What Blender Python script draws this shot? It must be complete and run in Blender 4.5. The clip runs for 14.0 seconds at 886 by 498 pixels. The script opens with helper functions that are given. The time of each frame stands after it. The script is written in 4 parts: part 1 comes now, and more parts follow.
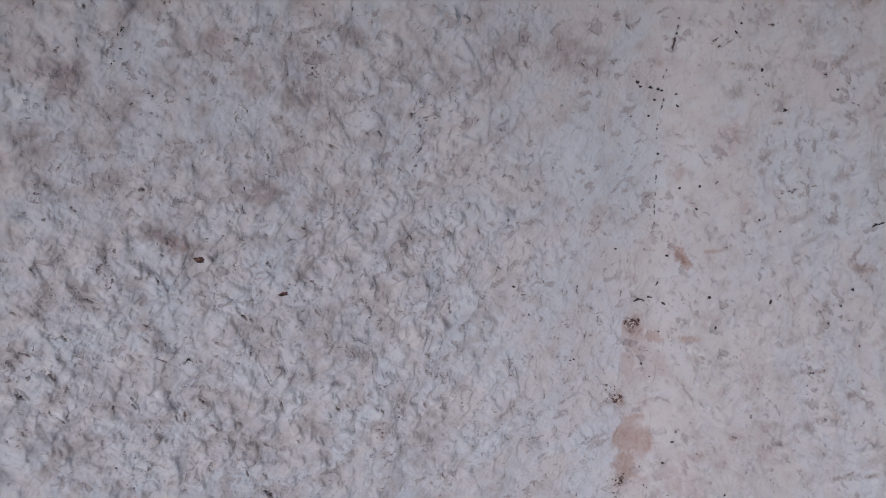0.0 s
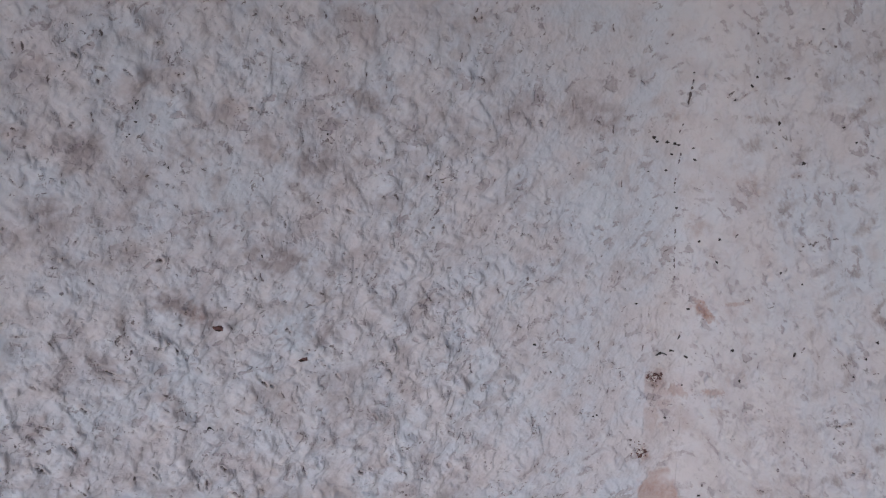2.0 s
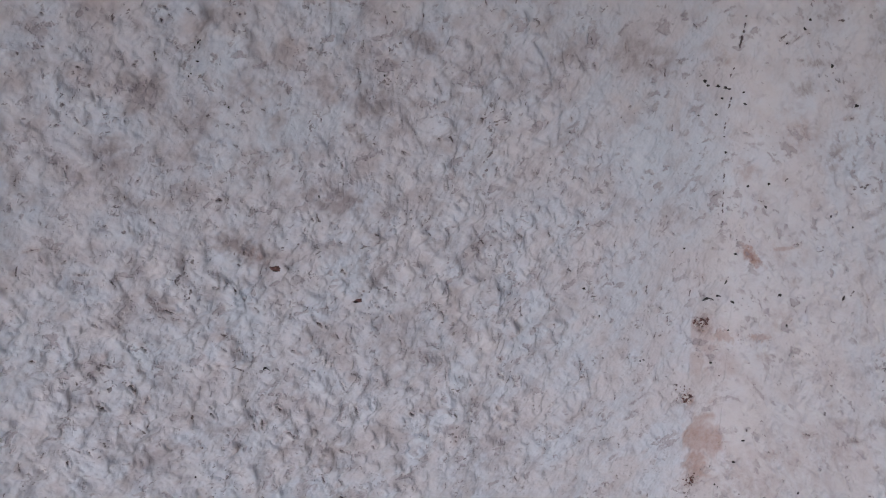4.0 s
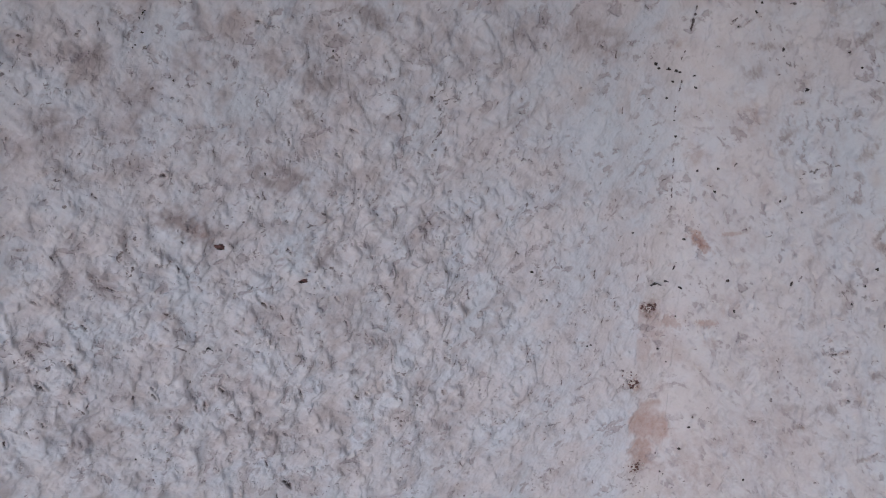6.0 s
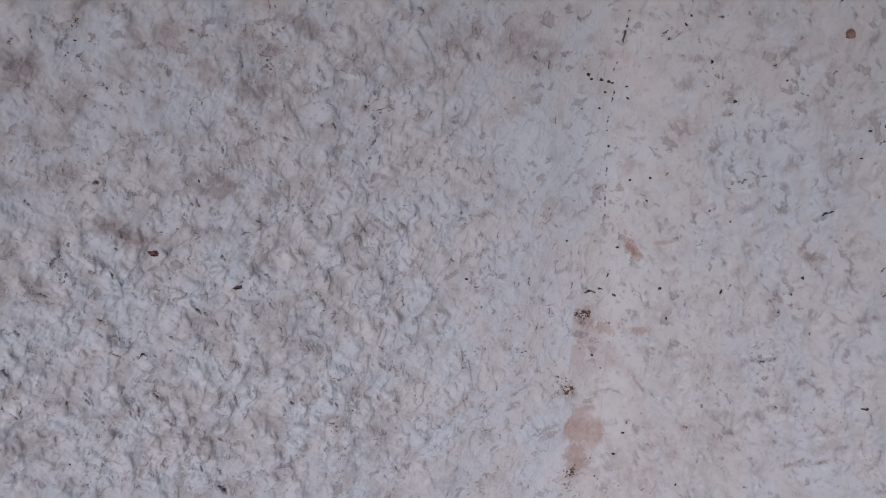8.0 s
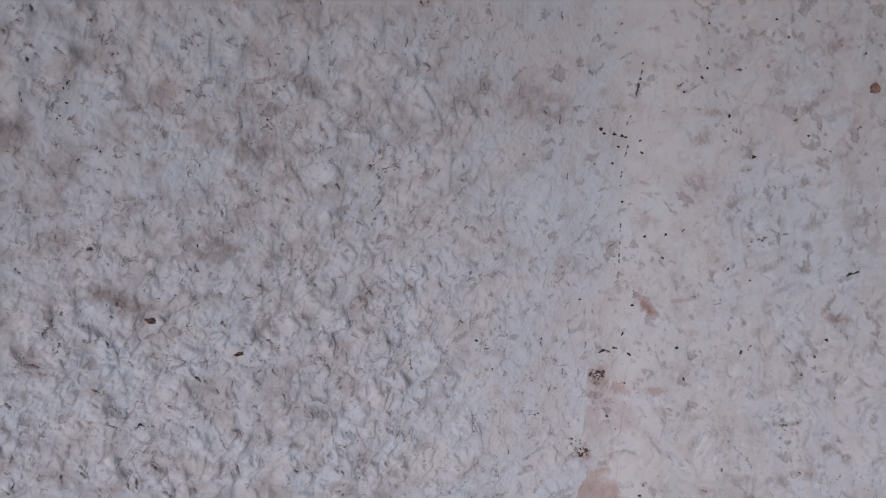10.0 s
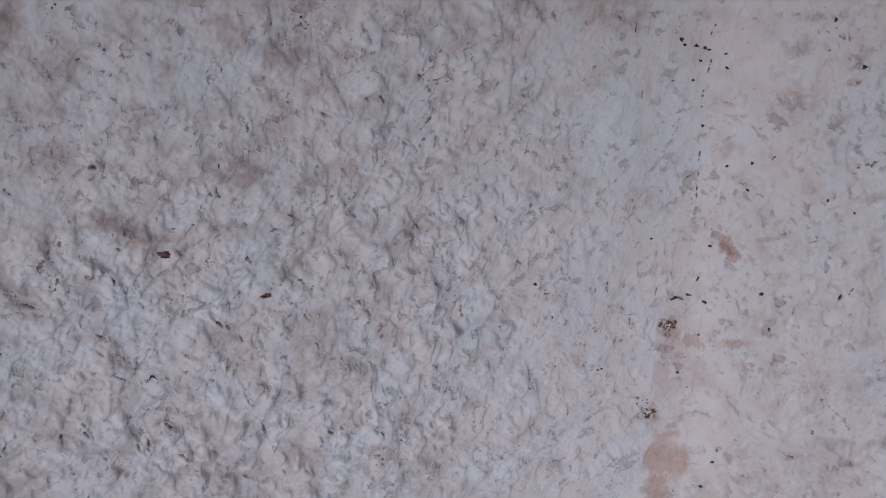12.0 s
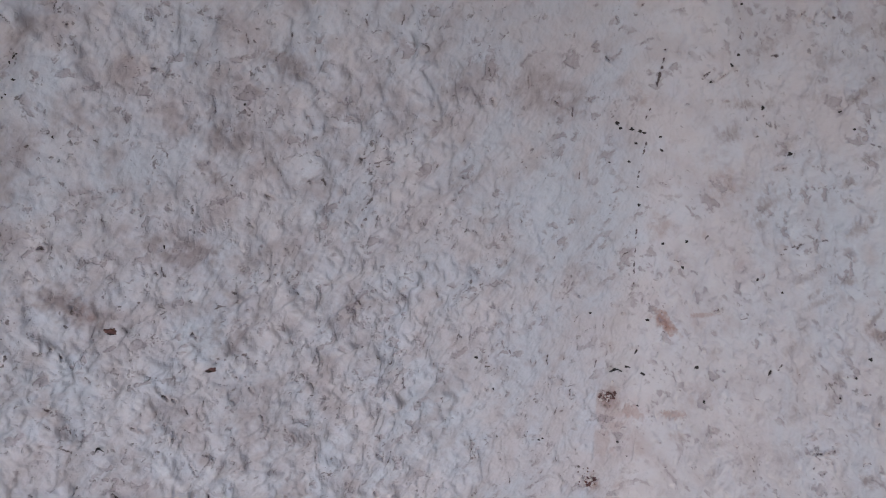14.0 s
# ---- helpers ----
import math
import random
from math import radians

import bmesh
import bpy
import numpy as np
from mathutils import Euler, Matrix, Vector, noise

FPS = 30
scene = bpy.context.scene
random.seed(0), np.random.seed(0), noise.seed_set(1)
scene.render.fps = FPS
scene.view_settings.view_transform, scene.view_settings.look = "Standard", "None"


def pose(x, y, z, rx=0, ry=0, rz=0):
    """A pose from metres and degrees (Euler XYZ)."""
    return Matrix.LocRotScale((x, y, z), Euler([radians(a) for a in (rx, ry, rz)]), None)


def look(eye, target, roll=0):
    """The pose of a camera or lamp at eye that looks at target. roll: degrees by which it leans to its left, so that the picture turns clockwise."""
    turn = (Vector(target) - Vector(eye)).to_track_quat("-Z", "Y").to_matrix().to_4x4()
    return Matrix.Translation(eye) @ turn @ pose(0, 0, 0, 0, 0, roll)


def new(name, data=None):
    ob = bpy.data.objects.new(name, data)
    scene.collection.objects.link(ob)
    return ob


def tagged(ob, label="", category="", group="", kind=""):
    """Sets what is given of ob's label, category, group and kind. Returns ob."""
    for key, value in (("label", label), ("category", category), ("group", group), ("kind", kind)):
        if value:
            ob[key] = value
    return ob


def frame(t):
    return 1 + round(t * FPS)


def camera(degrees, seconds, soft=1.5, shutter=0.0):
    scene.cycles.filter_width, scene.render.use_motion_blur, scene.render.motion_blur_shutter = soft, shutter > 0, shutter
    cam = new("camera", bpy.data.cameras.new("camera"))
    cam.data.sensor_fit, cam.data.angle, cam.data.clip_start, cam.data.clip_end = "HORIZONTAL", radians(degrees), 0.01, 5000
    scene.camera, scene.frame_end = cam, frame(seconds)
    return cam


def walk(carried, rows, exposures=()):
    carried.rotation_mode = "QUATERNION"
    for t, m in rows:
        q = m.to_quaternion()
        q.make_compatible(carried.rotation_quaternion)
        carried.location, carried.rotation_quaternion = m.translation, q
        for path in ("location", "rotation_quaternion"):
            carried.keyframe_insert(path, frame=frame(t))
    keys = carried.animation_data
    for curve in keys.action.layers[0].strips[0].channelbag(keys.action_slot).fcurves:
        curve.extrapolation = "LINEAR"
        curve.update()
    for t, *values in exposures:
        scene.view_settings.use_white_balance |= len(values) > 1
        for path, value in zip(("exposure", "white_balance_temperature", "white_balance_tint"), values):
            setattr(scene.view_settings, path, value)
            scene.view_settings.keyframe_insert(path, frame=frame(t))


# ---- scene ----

import functools

# ---- camera and its walk ----
cam = camera(33.20, 14.0, soft=1.2)
PATH = [
    (0, (-0.30276, -0.37812, 1.34375), (-0.11002, -0.01612, 1.05772), -0.264),
    (0.5, (-0.29941, -0.37848, 1.34053), (-0.10700, -0.01971, 1.05025), -0.386),
    (1, (-0.29857, -0.37584, 1.34288), (-0.10614, -0.01341, 1.05719), -0.889),
    (1.5, (-0.29700, -0.37397, 1.34936), (-0.10226, -0.00501, 1.07377), -1.445),
    (2, (-0.29970, -0.37196, 1.34903), (-0.10884, -0.00101, 1.07341), -2.042),
    (2.5, (-0.30640, -0.37238, 1.34834), (-0.12035, -0.00008, 1.07125), -2.561),
    (3, (-0.30983, -0.37635, 1.34784), (-0.12626, -0.00603, 1.06648), -2.622),
    (5.3, (-0.31575, -0.36862, 1.34221), (-0.13436, -0.00072, 1.05630), -2.439),
    (5.5, (-0.31470, -0.36947, 1.34197), (-0.12758, -0.00387, 1.05679), -1.856),
    (6, (-0.31396, -0.37026, 1.33781), (-0.11564, -0.01196, 1.05095), -0.408),
    (6.5, (-0.31169, -0.37143, 1.33663), (-0.10684, -0.01708, 1.04945), 0.281),
    (7, (-0.31204, -0.37462, 1.33767), (-0.10197, -0.02293, 1.05100), 0.845),
    (7.5, (-0.31184, -0.37625, 1.33915), (-0.10199, -0.02516, 1.05157), 0.954),
    (8, (-0.30979, -0.37741, 1.34188), (-0.09793, -0.02587, 1.05635), 1.046),
    (8.5, (-0.30921, -0.37976, 1.34450), (-0.09783, -0.02275, 1.06546), 0.423),
    (8.7, (-0.30901, -0.38137, 1.34582), (-0.09537, -0.02275, 1.07059), 0.537),
    (10.8, (-0.28766, -0.33741, 1.31546), (-0.07854, 0.02268, 1.03870), -0.138),
    (11, (-0.28534, -0.33209, 1.30509), (-0.08169, 0.02776, 1.02397), -0.442),
    (11.5, (-0.28520, -0.32032, 1.29648), (-0.08045, 0.03817, 1.01441), -0.222),
    (12, (-0.28640, -0.31292, 1.29133), (-0.07995, 0.04383, 1.00830), 0.095),
    (12.5, (-0.28495, -0.31115, 1.29045), (-0.07297, 0.04328, 1.00858), 0.721),
    (13, (-0.28222, -0.31478, 1.29909), (-0.06044, 0.04302, 1.02929), 1.527),
    (13.5, (-0.28052, -0.32110, 1.30274), (-0.05859, 0.03625, 1.03247), 1.601),
    (14, (-0.28147, -0.32301, 1.30667), (-0.06310, 0.03658, 1.03648), 1.190),
]
walk(cam, [(t, look(eye, target, roll)) for t, eye, target, roll in PATH],
     exposures=[(0.0, -0.25, 5070, 16.5), (9.5, -0.25, 5070, 16.5), (12.0, -0.31, 5070, 16.5), (14.0, -0.23, 5070, 16.5)])

# ---- light: a low, hazy sun and the open sky, under an added, unseen slab ----
SUN_ELEVATION, SUN_TURN = radians(12), radians(231.5)
world = bpy.data.worlds.new("sky")
scene.world = world
world.use_nodes = True
wn = world.node_tree.nodes
wn.clear()
sky = wn.new("ShaderNodeTexSky")
sky.sky_type, sky.sun_disc = "NISHITA", False
sky.sun_elevation, sky.sun_rotation = SUN_ELEVATION, SUN_TURN
sky.dust_density = 4.0
sky_bg = wn.new("ShaderNodeBackground")
sky_bg.inputs["Strength"].default_value = 0.075
sky_out = wn.new("ShaderNodeOutputWorld")
world.node_tree.links.new(sky.outputs[0], sky_bg.inputs[0])
world.node_tree.links.new(sky_bg.outputs[0], sky_out.inputs[0])
sun_data = bpy.data.lights.new("sun", "SUN")
sun_data.energy, sun_data.angle, sun_data.color = 1.2, radians(16), (1.0, 0.95, 0.9)
sun = new("sun", sun_data)
to_sun = Vector((math.sin(SUN_TURN) * math.cos(SUN_ELEVATION), math.cos(SUN_TURN) * math.cos(SUN_ELEVATION), math.sin(SUN_ELEVATION)))
sun.matrix_world = look(to_sun * 20, (0, 0, 0))


# ---- materials ----
class Nodes:
    """A short way to write a node material."""

    def __init__(self, name):
        self.mat = bpy.data.materials.new(name)
        self.mat.use_nodes = True
        self.tree = self.mat.node_tree
        self.bsdf = self.tree.nodes["Principled BSDF"]

    def node(self, kind, **settings):
        n = self.tree.nodes.new(kind)
        for key, value in settings.items():
            n.inputs[key].default_value = value
        return n

    def link(self, a, b):
        self.tree.links.new(a, b)

    def coords(self):
        return self.node("ShaderNodeTexCoord").outputs["Object"]

    def noise(self, scale, detail=4.0, rough=0.55, vector=None):
        n = self.node("ShaderNodeTexNoise", Scale=scale, Detail=detail, Roughness=rough)
        self.link(vector or self.coords(), n.inputs["Vector"])
        return n.outputs["Fac"]

    def ramp(self, fac, low, high, a=0.0, b=1.0):
        n = self.node("ShaderNodeMapRange")
        self.link(fac, n.inputs["Value"])
        for key, value in zip(("From Min", "From Max", "To Min", "To Max"), (low, high, a, b)):
            n.inputs[key].default_value = value
        return n.outputs[0]

    def times(self, a, b):
        n = self.tree.nodes.new("ShaderNodeMath")
        n.operation = "MULTIPLY"
        n.use_clamp = True
        for socket, value in zip(n.inputs, (a, b)):
            if isinstance(value, float):
                socket.default_value = value
            else:
                self.link(value, socket)
        return n.outputs[0]

    def mix(self, fac, a, b, blend="MIX"):
        n = self.tree.nodes.new("ShaderNodeMix")
        n.data_type, n.blend_type = "RGBA", blend
        for socket, value in zip((n.inputs[0], n.inputs[6], n.inputs[7]), (fac, a, b)):
            if isinstance(value, (float, tuple)):
                socket.default_value = (*value, 1.0) if isinstance(value, tuple) else value
            else:
                self.link(value, socket)
        return n.outputs[2]

    def mask(self, name):
        n = self.tree.nodes.new("ShaderNodeAttribute")
        n.attribute_name = name
        return n.outputs["Fac"]

    def bump(self, height, strength, distance):
        n = self.node("ShaderNodeBump", Strength=strength, Distance=distance)
        self.link(height, n.inputs["Height"])
        self.link(n.outputs[0], self.bsdf.inputs["Normal"])

    def done(self, color, rough, metal=0.0):
        for socket, value in ((self.bsdf.inputs["Base Color"], color), (self.bsdf.inputs["Roughness"], rough)):
            if isinstance(value, (float, tuple)):
                socket.default_value = (*value, 1.0) if isinstance(value, tuple) else value
            else:
                self.link(value, socket)
        self.bsdf.inputs["Metallic"].default_value = metal
        return self.mat


def plaster():
    """White limewash on rough plaster: warm and cool washes, weathering, bare mortar where the wash has gone."""
    n = Nodes("limewashed_plaster")
    place = n.tree.nodes.new("ShaderNodeAttribute")
    place.attribute_name = "place"

    def drawn(turn, along, across, detail=2.0):
        """Noise drawn out along one way of the wall."""
        m = n.node("ShaderNodeMapping", Rotation=(0, 0, radians(turn)), Scale=(1, 1, 1))
        n.link(place.outputs["Vector"], m.inputs["Vector"])
        k = n.node("ShaderNodeVectorMath")
        k.operation = "MULTIPLY"
        n.link(m.outputs[0], k.inputs[0])
        k.inputs[1].default_value = (along, across, 1.0)
        return n.noise(1.0, detail, 0.6, k.outputs[0])

    def level(value, low, high):
        """1 inside a band of a noise, 0 outside, eased."""
        r = n.node("ShaderNodeMapRange")
        r.interpolation_type = "SMOOTHSTEP"
        n.link(value, r.inputs["Value"])
        r.inputs["From Min"].default_value, r.inputs["From Max"].default_value = low, high
        return r.outputs[0]

    def rim(value, at, half):
        """A thin line where a noise passes one value."""
        m = n.tree.nodes.new("ShaderNodeMath")
        m.operation = "SUBTRACT"
        n.link(value, m.inputs[0])
        m.inputs[1].default_value = at
        k = n.tree.nodes.new("ShaderNodeMath")
        k.operation = "ABSOLUTE"
        n.link(m.outputs[0], k.inputs[0])
        return n.ramp(k.outputs[0], half * 0.35, half, 1.0, 0.0)

    def squashed(flat, warp, pitch):
        """Places on the wall, drawn wide and stirred a little."""
        k = n.node("ShaderNodeVectorMath")
        k.operation = "MULTIPLY"
        n.link(n.coords(), k.inputs[0])
        k.inputs[1].default_value = (1.0, 1.0, flat)
        stir = n.node("ShaderNodeTexNoise", Scale=pitch, Detail=2.0)
        n.link(n.coords(), stir.inputs["Vector"])
        m = n.node("ShaderNodeVectorMath")
        m.operation = "MULTIPLY_ADD"
        n.link(stir.outputs["Color"], m.inputs[0])
        m.inputs[1].default_value = (warp, warp, warp)
        n.link(k.outputs[0], m.inputs[2])
        return m.outputs[0]

    def added(a, b, factor):
        m = n.tree.nodes.new("ShaderNodeMath")
        m.operation = "MULTIPLY_ADD"
        n.link(b, m.inputs[0])
        m.inputs[1].default_value = factor
        n.link(a, m.inputs[2])
        return m.outputs[0]

    # The wash: cool and warm whites, thin in places so that the mortar's grey-brown comes through.
    cool, warm = (0.645, 0.672, 0.712), (0.65, 0.627, 0.632)
    color = n.mix(n.ramp(n.noise(46.0, 6.0, 0.65), 0.40, 0.60), cool, warm)
    color = n.mix(n.times(n.mask("blush"), n.ramp(n.noise(70.0, 5.0, 0.65), 0.25, 0.6, 0.35, 1.0)), color, (0.615, 0.585, 0.572))
    color = n.mix(n.times(n.mask("pale"), 0.8), color, (0.64, 0.69, 0.74))
    thin = n.times(n.ramp(n.noise(70.0, 4.0, 0.56, squashed(1.15, 0.004, 160.0)), 0.50, 0.68), n.mask("worn"))
    color = n.mix(n.times(thin, 0.75), color, (0.43, 0.375, 0.36))
    # Slanted darker streaks, mirrored about the corner.
    color = n.mix(n.times(n.ramp(drawn(40.0, 120.0, 260.0, 2.0), 0.56, 0.70), 0.2), color, (0.47, 0.43, 0.43))
    # Grey marks: weathering, and on the side wall the painted shade of dents.
    color = n.mix(n.times(n.times(n.mask("grey"), n.ramp(n.noise(180.0, 4.0, 0.6), 0.34, 0.56)), 0.95), color, (0.355, 0.31, 0.30))
    patchy = n.ramp(n.noise(190.0, 6.0, 0.7), 0.38, 0.62)
    color = n.mix(n.times(n.times(n.mask("warm"), patchy), 0.85), color, (0.40, 0.312, 0.283))
    gone = n.ramp(n.noise(240.0, 6.0, 0.7), 0.3, 0.6, 0.5, 1.0)
    color = n.mix(n.times(n.mask("bare"), gone), color, (0.445, 0.338, 0.298))
    color = n.mix(n.times(n.mask("chip"), n.ramp(n.noise(400.0, 4.0, 0.6), 0.35, 0.55)), color, (0.33, 0.20, 0.165))
    # Torn scales of wash: mortar and painted dent shade, with one hard, crooked edge.
    strewn = n.ramp(added(n.noise(52.0, 4.0, 0.6), n.mask("worn"), 0.1), 0.54, 0.70)
    shed = n.ramp(added(n.noise(85.0, 3.0), n.mask("worn"), 0.03), 0.47, 0.60)
    scale = n.noise(190.0, 3.0, 0.55, squashed(1.3, 0.003, 300.0))
    torn = n.times(level(scale, 0.55, 0.64), shed)
    color = n.mix(n.times(n.times(torn, n.ramp(scale, 0.57, 0.72, 1.0, 0.6)), 0.8), color, (0.355, 0.31, 0.32))
    # Short crooked tears, the shadow under their lips painted as a dark line.
    fine = n.noise(270.0, 1.0, 0.5, squashed(1.6, 0.0016, 420.0))
    lips = level(fine, 0.475, 0.525)
    gate = n.times(level(n.noise(400.0, 2.0, 0.5), 0.625, 0.665), strewn)
    tear = n.times(rim(fine, 0.5, 0.085), gate)
    fleck = n.times(level(n.noise(620.0, 2.0, 0.6), 0.70, 0.74), strewn)
    marks = n.mix(1.0, tear, fleck, "LIGHTEN")
    color = n.mix(n.times(marks, 0.78), color, (0.13, 0.095, 0.085))
    # Dirt at the grain clusters, painted shade in notches and nicks, dark cracks.
    rag = added(n.mask("dirt_shade"), n.noise(900.0, 4.0, 0.7), 1.6)
    dirt = n.ramp(rag, 1.18, 1.50)
    color = n.mix(n.times(dirt, 0.9), color, (0.075, 0.05, 0.045))
    # Grain, scales that stand proud and lips along the tears.
    calm = n.node("ShaderNodeMath")
    calm.operation = "MULTIPLY"
    n.link(n.noise(1000.0, 4.0, 0.6), calm.inputs[0])
    calm.inputs[1].default_value = 0.45
    height = added(calm.outputs[0], n.times(lips, gate), 0.8)
    height = added(height, torn, -0.7)
    height = added(height, n.times(marks, 1.0), -0.5)
    height = added(height, n.noise(380.0, 3.0, 0.55), 0.55)
    n.bump(height, 0.9, 0.00045)
    return n.done(color, n.ramp(n.noise(300.0), 0.3, 0.7, 0.8, 0.97))


def grained(name, dark, light, scale, rough=0.8):
    n = Nodes(name)
    color = n.mix(n.ramp(n.noise(scale, 4.0, 0.6), 0.35, 0.65), dark, light)
    n.bump(n.noise(scale * 2.5, 4.0), 0.4, 0.0003)
    return n.done(color, n.ramp(n.noise(scale * 0.7), 0.3, 0.7, rough - 0.1, min(rough + 0.1, 1.0)))


PLASTER = plaster()
SOOT = grained("dry_dirt", (0.015, 0.012, 0.011), (0.05, 0.04, 0.036), 900.0)
FLAKE = grained("black_flake", (0.012, 0.012, 0.014), (0.04, 0.038, 0.038), 700.0, 0.6)
RUST = grained("rust_red", (0.10, 0.045, 0.04), (0.20, 0.105, 0.088), 800.0)
GRAIN = grained("brown_grain", (0.07, 0.032, 0.028), (0.21, 0.11, 0.095), 500.0)
PALE_GRAIN = grained("pale_grain", (0.5, 0.46, 0.42), (0.75, 0.72, 0.68), 500.0)
MUD = grained("dried_mud", (0.20, 0.115, 0.09), (0.38, 0.235, 0.19), 900.0)
EARTH = grained("bounce_ground", (0.26, 0.245, 0.22), (0.40, 0.38, 0.35), 14.0, 0.9)


# ---- the two plaster walls that meet in an inner corner ----
# s runs along the walls: below 0 on the west-east wall, above 0 on the one that comes forward; z is the height.
@functools.lru_cache(maxsize=None)
def slopes(seed):
    angle = np.random.default_rng(seed).uniform(0, 2 * np.pi, (256, 256))
    return np.cos(angle), np.sin(angle)


def lattice(x, y, seed):
    """Smooth gradient noise in -1..1 on arrays of places."""
    gx, gy = slopes(seed)
    xi, yi = np.floor(x).astype(int), np.floor(y).astype(int)
    fx, fy = x - xi, y - yi
    u, v = fx * fx * fx * (fx * (fx * 6 - 15) + 10), fy * fy * fy * (fy * (fy * 6 - 15) + 10)

    def corner(dx, dy):
        a, b = (xi + dx) % 256, (yi + dy) % 256
        return gx[a, b] * (fx - dx) + gy[a, b] * (fy - dy)

    low = corner(0, 0) * (1 - u) + corner(1, 0) * u
    high = corner(0, 1) * (1 - u) + corner(1, 1) * u
    return 1.5 * (low * (1 - v) + high * v)


def steps(points, spacing):
    """Rows at the fine spacing between the inner two points, growing wider out to the outer two."""
    a, b, c, d = points
    fine = np.linspace(b, c, int(round((c - b) / spacing)) + 1)

    def grow(far):
        out, step, at = [], spacing, 0.0
        while at < far:
            step *= 1.35
            at += step
            out.append(at)
        out = np.array(out) * far / at if out else np.array([])
        return out

    return np.concatenate([b - grow(b - a)[::-1], fine, c + grow(d - c)])


SPACING = 0.00038
S = steps((-2.2, -0.315, 0.165, 2.0), SPACING)
S[np.argmin(abs(S))] = 0.0
Z = steps((-0.3, 0.885, 1.215, 2.7), SPACING)
SS, ZZ = np.meshgrid(S, Z, indexing="ij")
MASKS = {name: np.zeros_like(SS) for name in ("pale", "grey", "warm", "bare", "dirt_shade", "worn", "blush", "chip")}
LIFT = np.zeros_like(SS)
CALM = np.zeros_like(SS)


def stretch(s, z, reach):
    return (slice(*np.searchsorted(S, (s - reach, s + reach))), slice(*np.searchsorted(Z, (z - reach, z + reach))))


def distance(s, z, length, width, angle, ragged, seed, reach=1.8):
    """A stretch of the wall and, in it, the ragged elliptic distance from a mark's middle: 1 on its rim. Sizes in millimetres."""
    w = stretch(s, z, reach * max(length, width) / 2000 + 0.001)
    a = radians(angle)
    ds, dz = SS[w] - s, ZZ[w] - z
    u, v = (ds * math.cos(a) + dz * math.sin(a)) / (length / 2000), (dz * math.cos(a) - ds * math.sin(a)) / (width / 2000)
    pitch = 1000 / max(1.2, 0.35 * min(length, width))
    wobble = lattice(SS[w] * pitch + seed, ZZ[w] * pitch, 90) + 0.6 * lattice(SS[w] * pitch * 2.3, ZZ[w] * pitch * 2.3 + seed, 91)
    return w, np.hypot(u, v) + ragged * wobble


def fall(d, inner, outer):
    t = np.clip((outer - d) / (outer - inner), 0, 1)
    return t * t * (3 - 2 * t)


def add(field, w, value):
    field[w] = np.maximum(field[w], value)


def smooth(s, z, length, width, angle):
    w, d = distance(s, z, length, width, angle, 0.6, s * 900)
    add(CALM, w, 0.7 * fall(d, 0.2, 1.5))
    add(MASKS["pale"], w, 0.85 * fall(d, 0.1, 1.5))


# Lays stains and bare patches, and the painted grey shade of dents.
def stain_shade(s, z, length, width, angle, kind, strength):
    hard = kind == "bare"
    w, d = distance(s, z, length, width, angle, 0.45, s * 700 + z * 300)
    add(MASKS[kind], w, min(strength, 1.0) * fall(d, 0.55 if hard else 0.2, 1.15 if hard else 1.4))
    if hard:
        LIFT[w] -= 0.00022 * strength * fall(d, 0.85, 1.05)
        add(CALM, w, 0.6 * fall(d, 0.6, 1.1))


def pit(s, z, length, width, angle, depth):
    """A torn notch: a crooked, shallow hollow with a raised lip, its shade painted into parts of it."""
    w, d = distance(s, z, length, max(width * 0.75, 0.75), angle, 0.75, s * 1300 + z * 500, 2.6)
    LIFT[w] += 0.0005 * depth * (fall(d, 0.9, 2.2) - 2.8 * fall(d, 0.3, 1.1))
    add(MASKS["dirt_shade"], w, min(1.0, (0.92 if s < -0.03 else 0.74) * depth) * fall(d, 0.0, 1.2))
    add(MASKS["warm"], w, 0.75 * depth * fall(d, 0.6, 2.2))


def nicks(count, low, high, seed):
    """Small torn nicks strewn over a stretch of wall, too many to count."""
    rng = random.Random(seed)
    for _ in range(count):
        s, z = rng.uniform(low, high), rng.uniform(0.88, 1.22)
        if lattice(np.array([s * 26.0]), np.array([z * 26.0]), 33)[0] < rng.uniform(-0.7, 0.35):
            continue
        length = min(rng.lognormvariate(0.4, 0.55), 5.0)
        width = rng.uniform(0.35, 0.6) + 0.08 * length
        lean = (-1 if s < 0 else 1) * rng.choice((8, 35, 55)) + rng.gauss(0, 16)
        w, d = distance(s, z, length, width, lean, 0.4, rng.uniform(0, 200), 2.4)
        depth = rng.uniform(0.25, 0.9)
        LIFT[w] += 0.0005 * depth * (fall(d, 0.9, 2.0) - 2.6 * fall(d, 0.3, 1.1))
        # The shadow of the nick's lip, painted as a dark fill.
        add(MASKS["dirt_shade"], w, rng.uniform(0.2, 0.68) * fall(d, 0.1, 1.2))


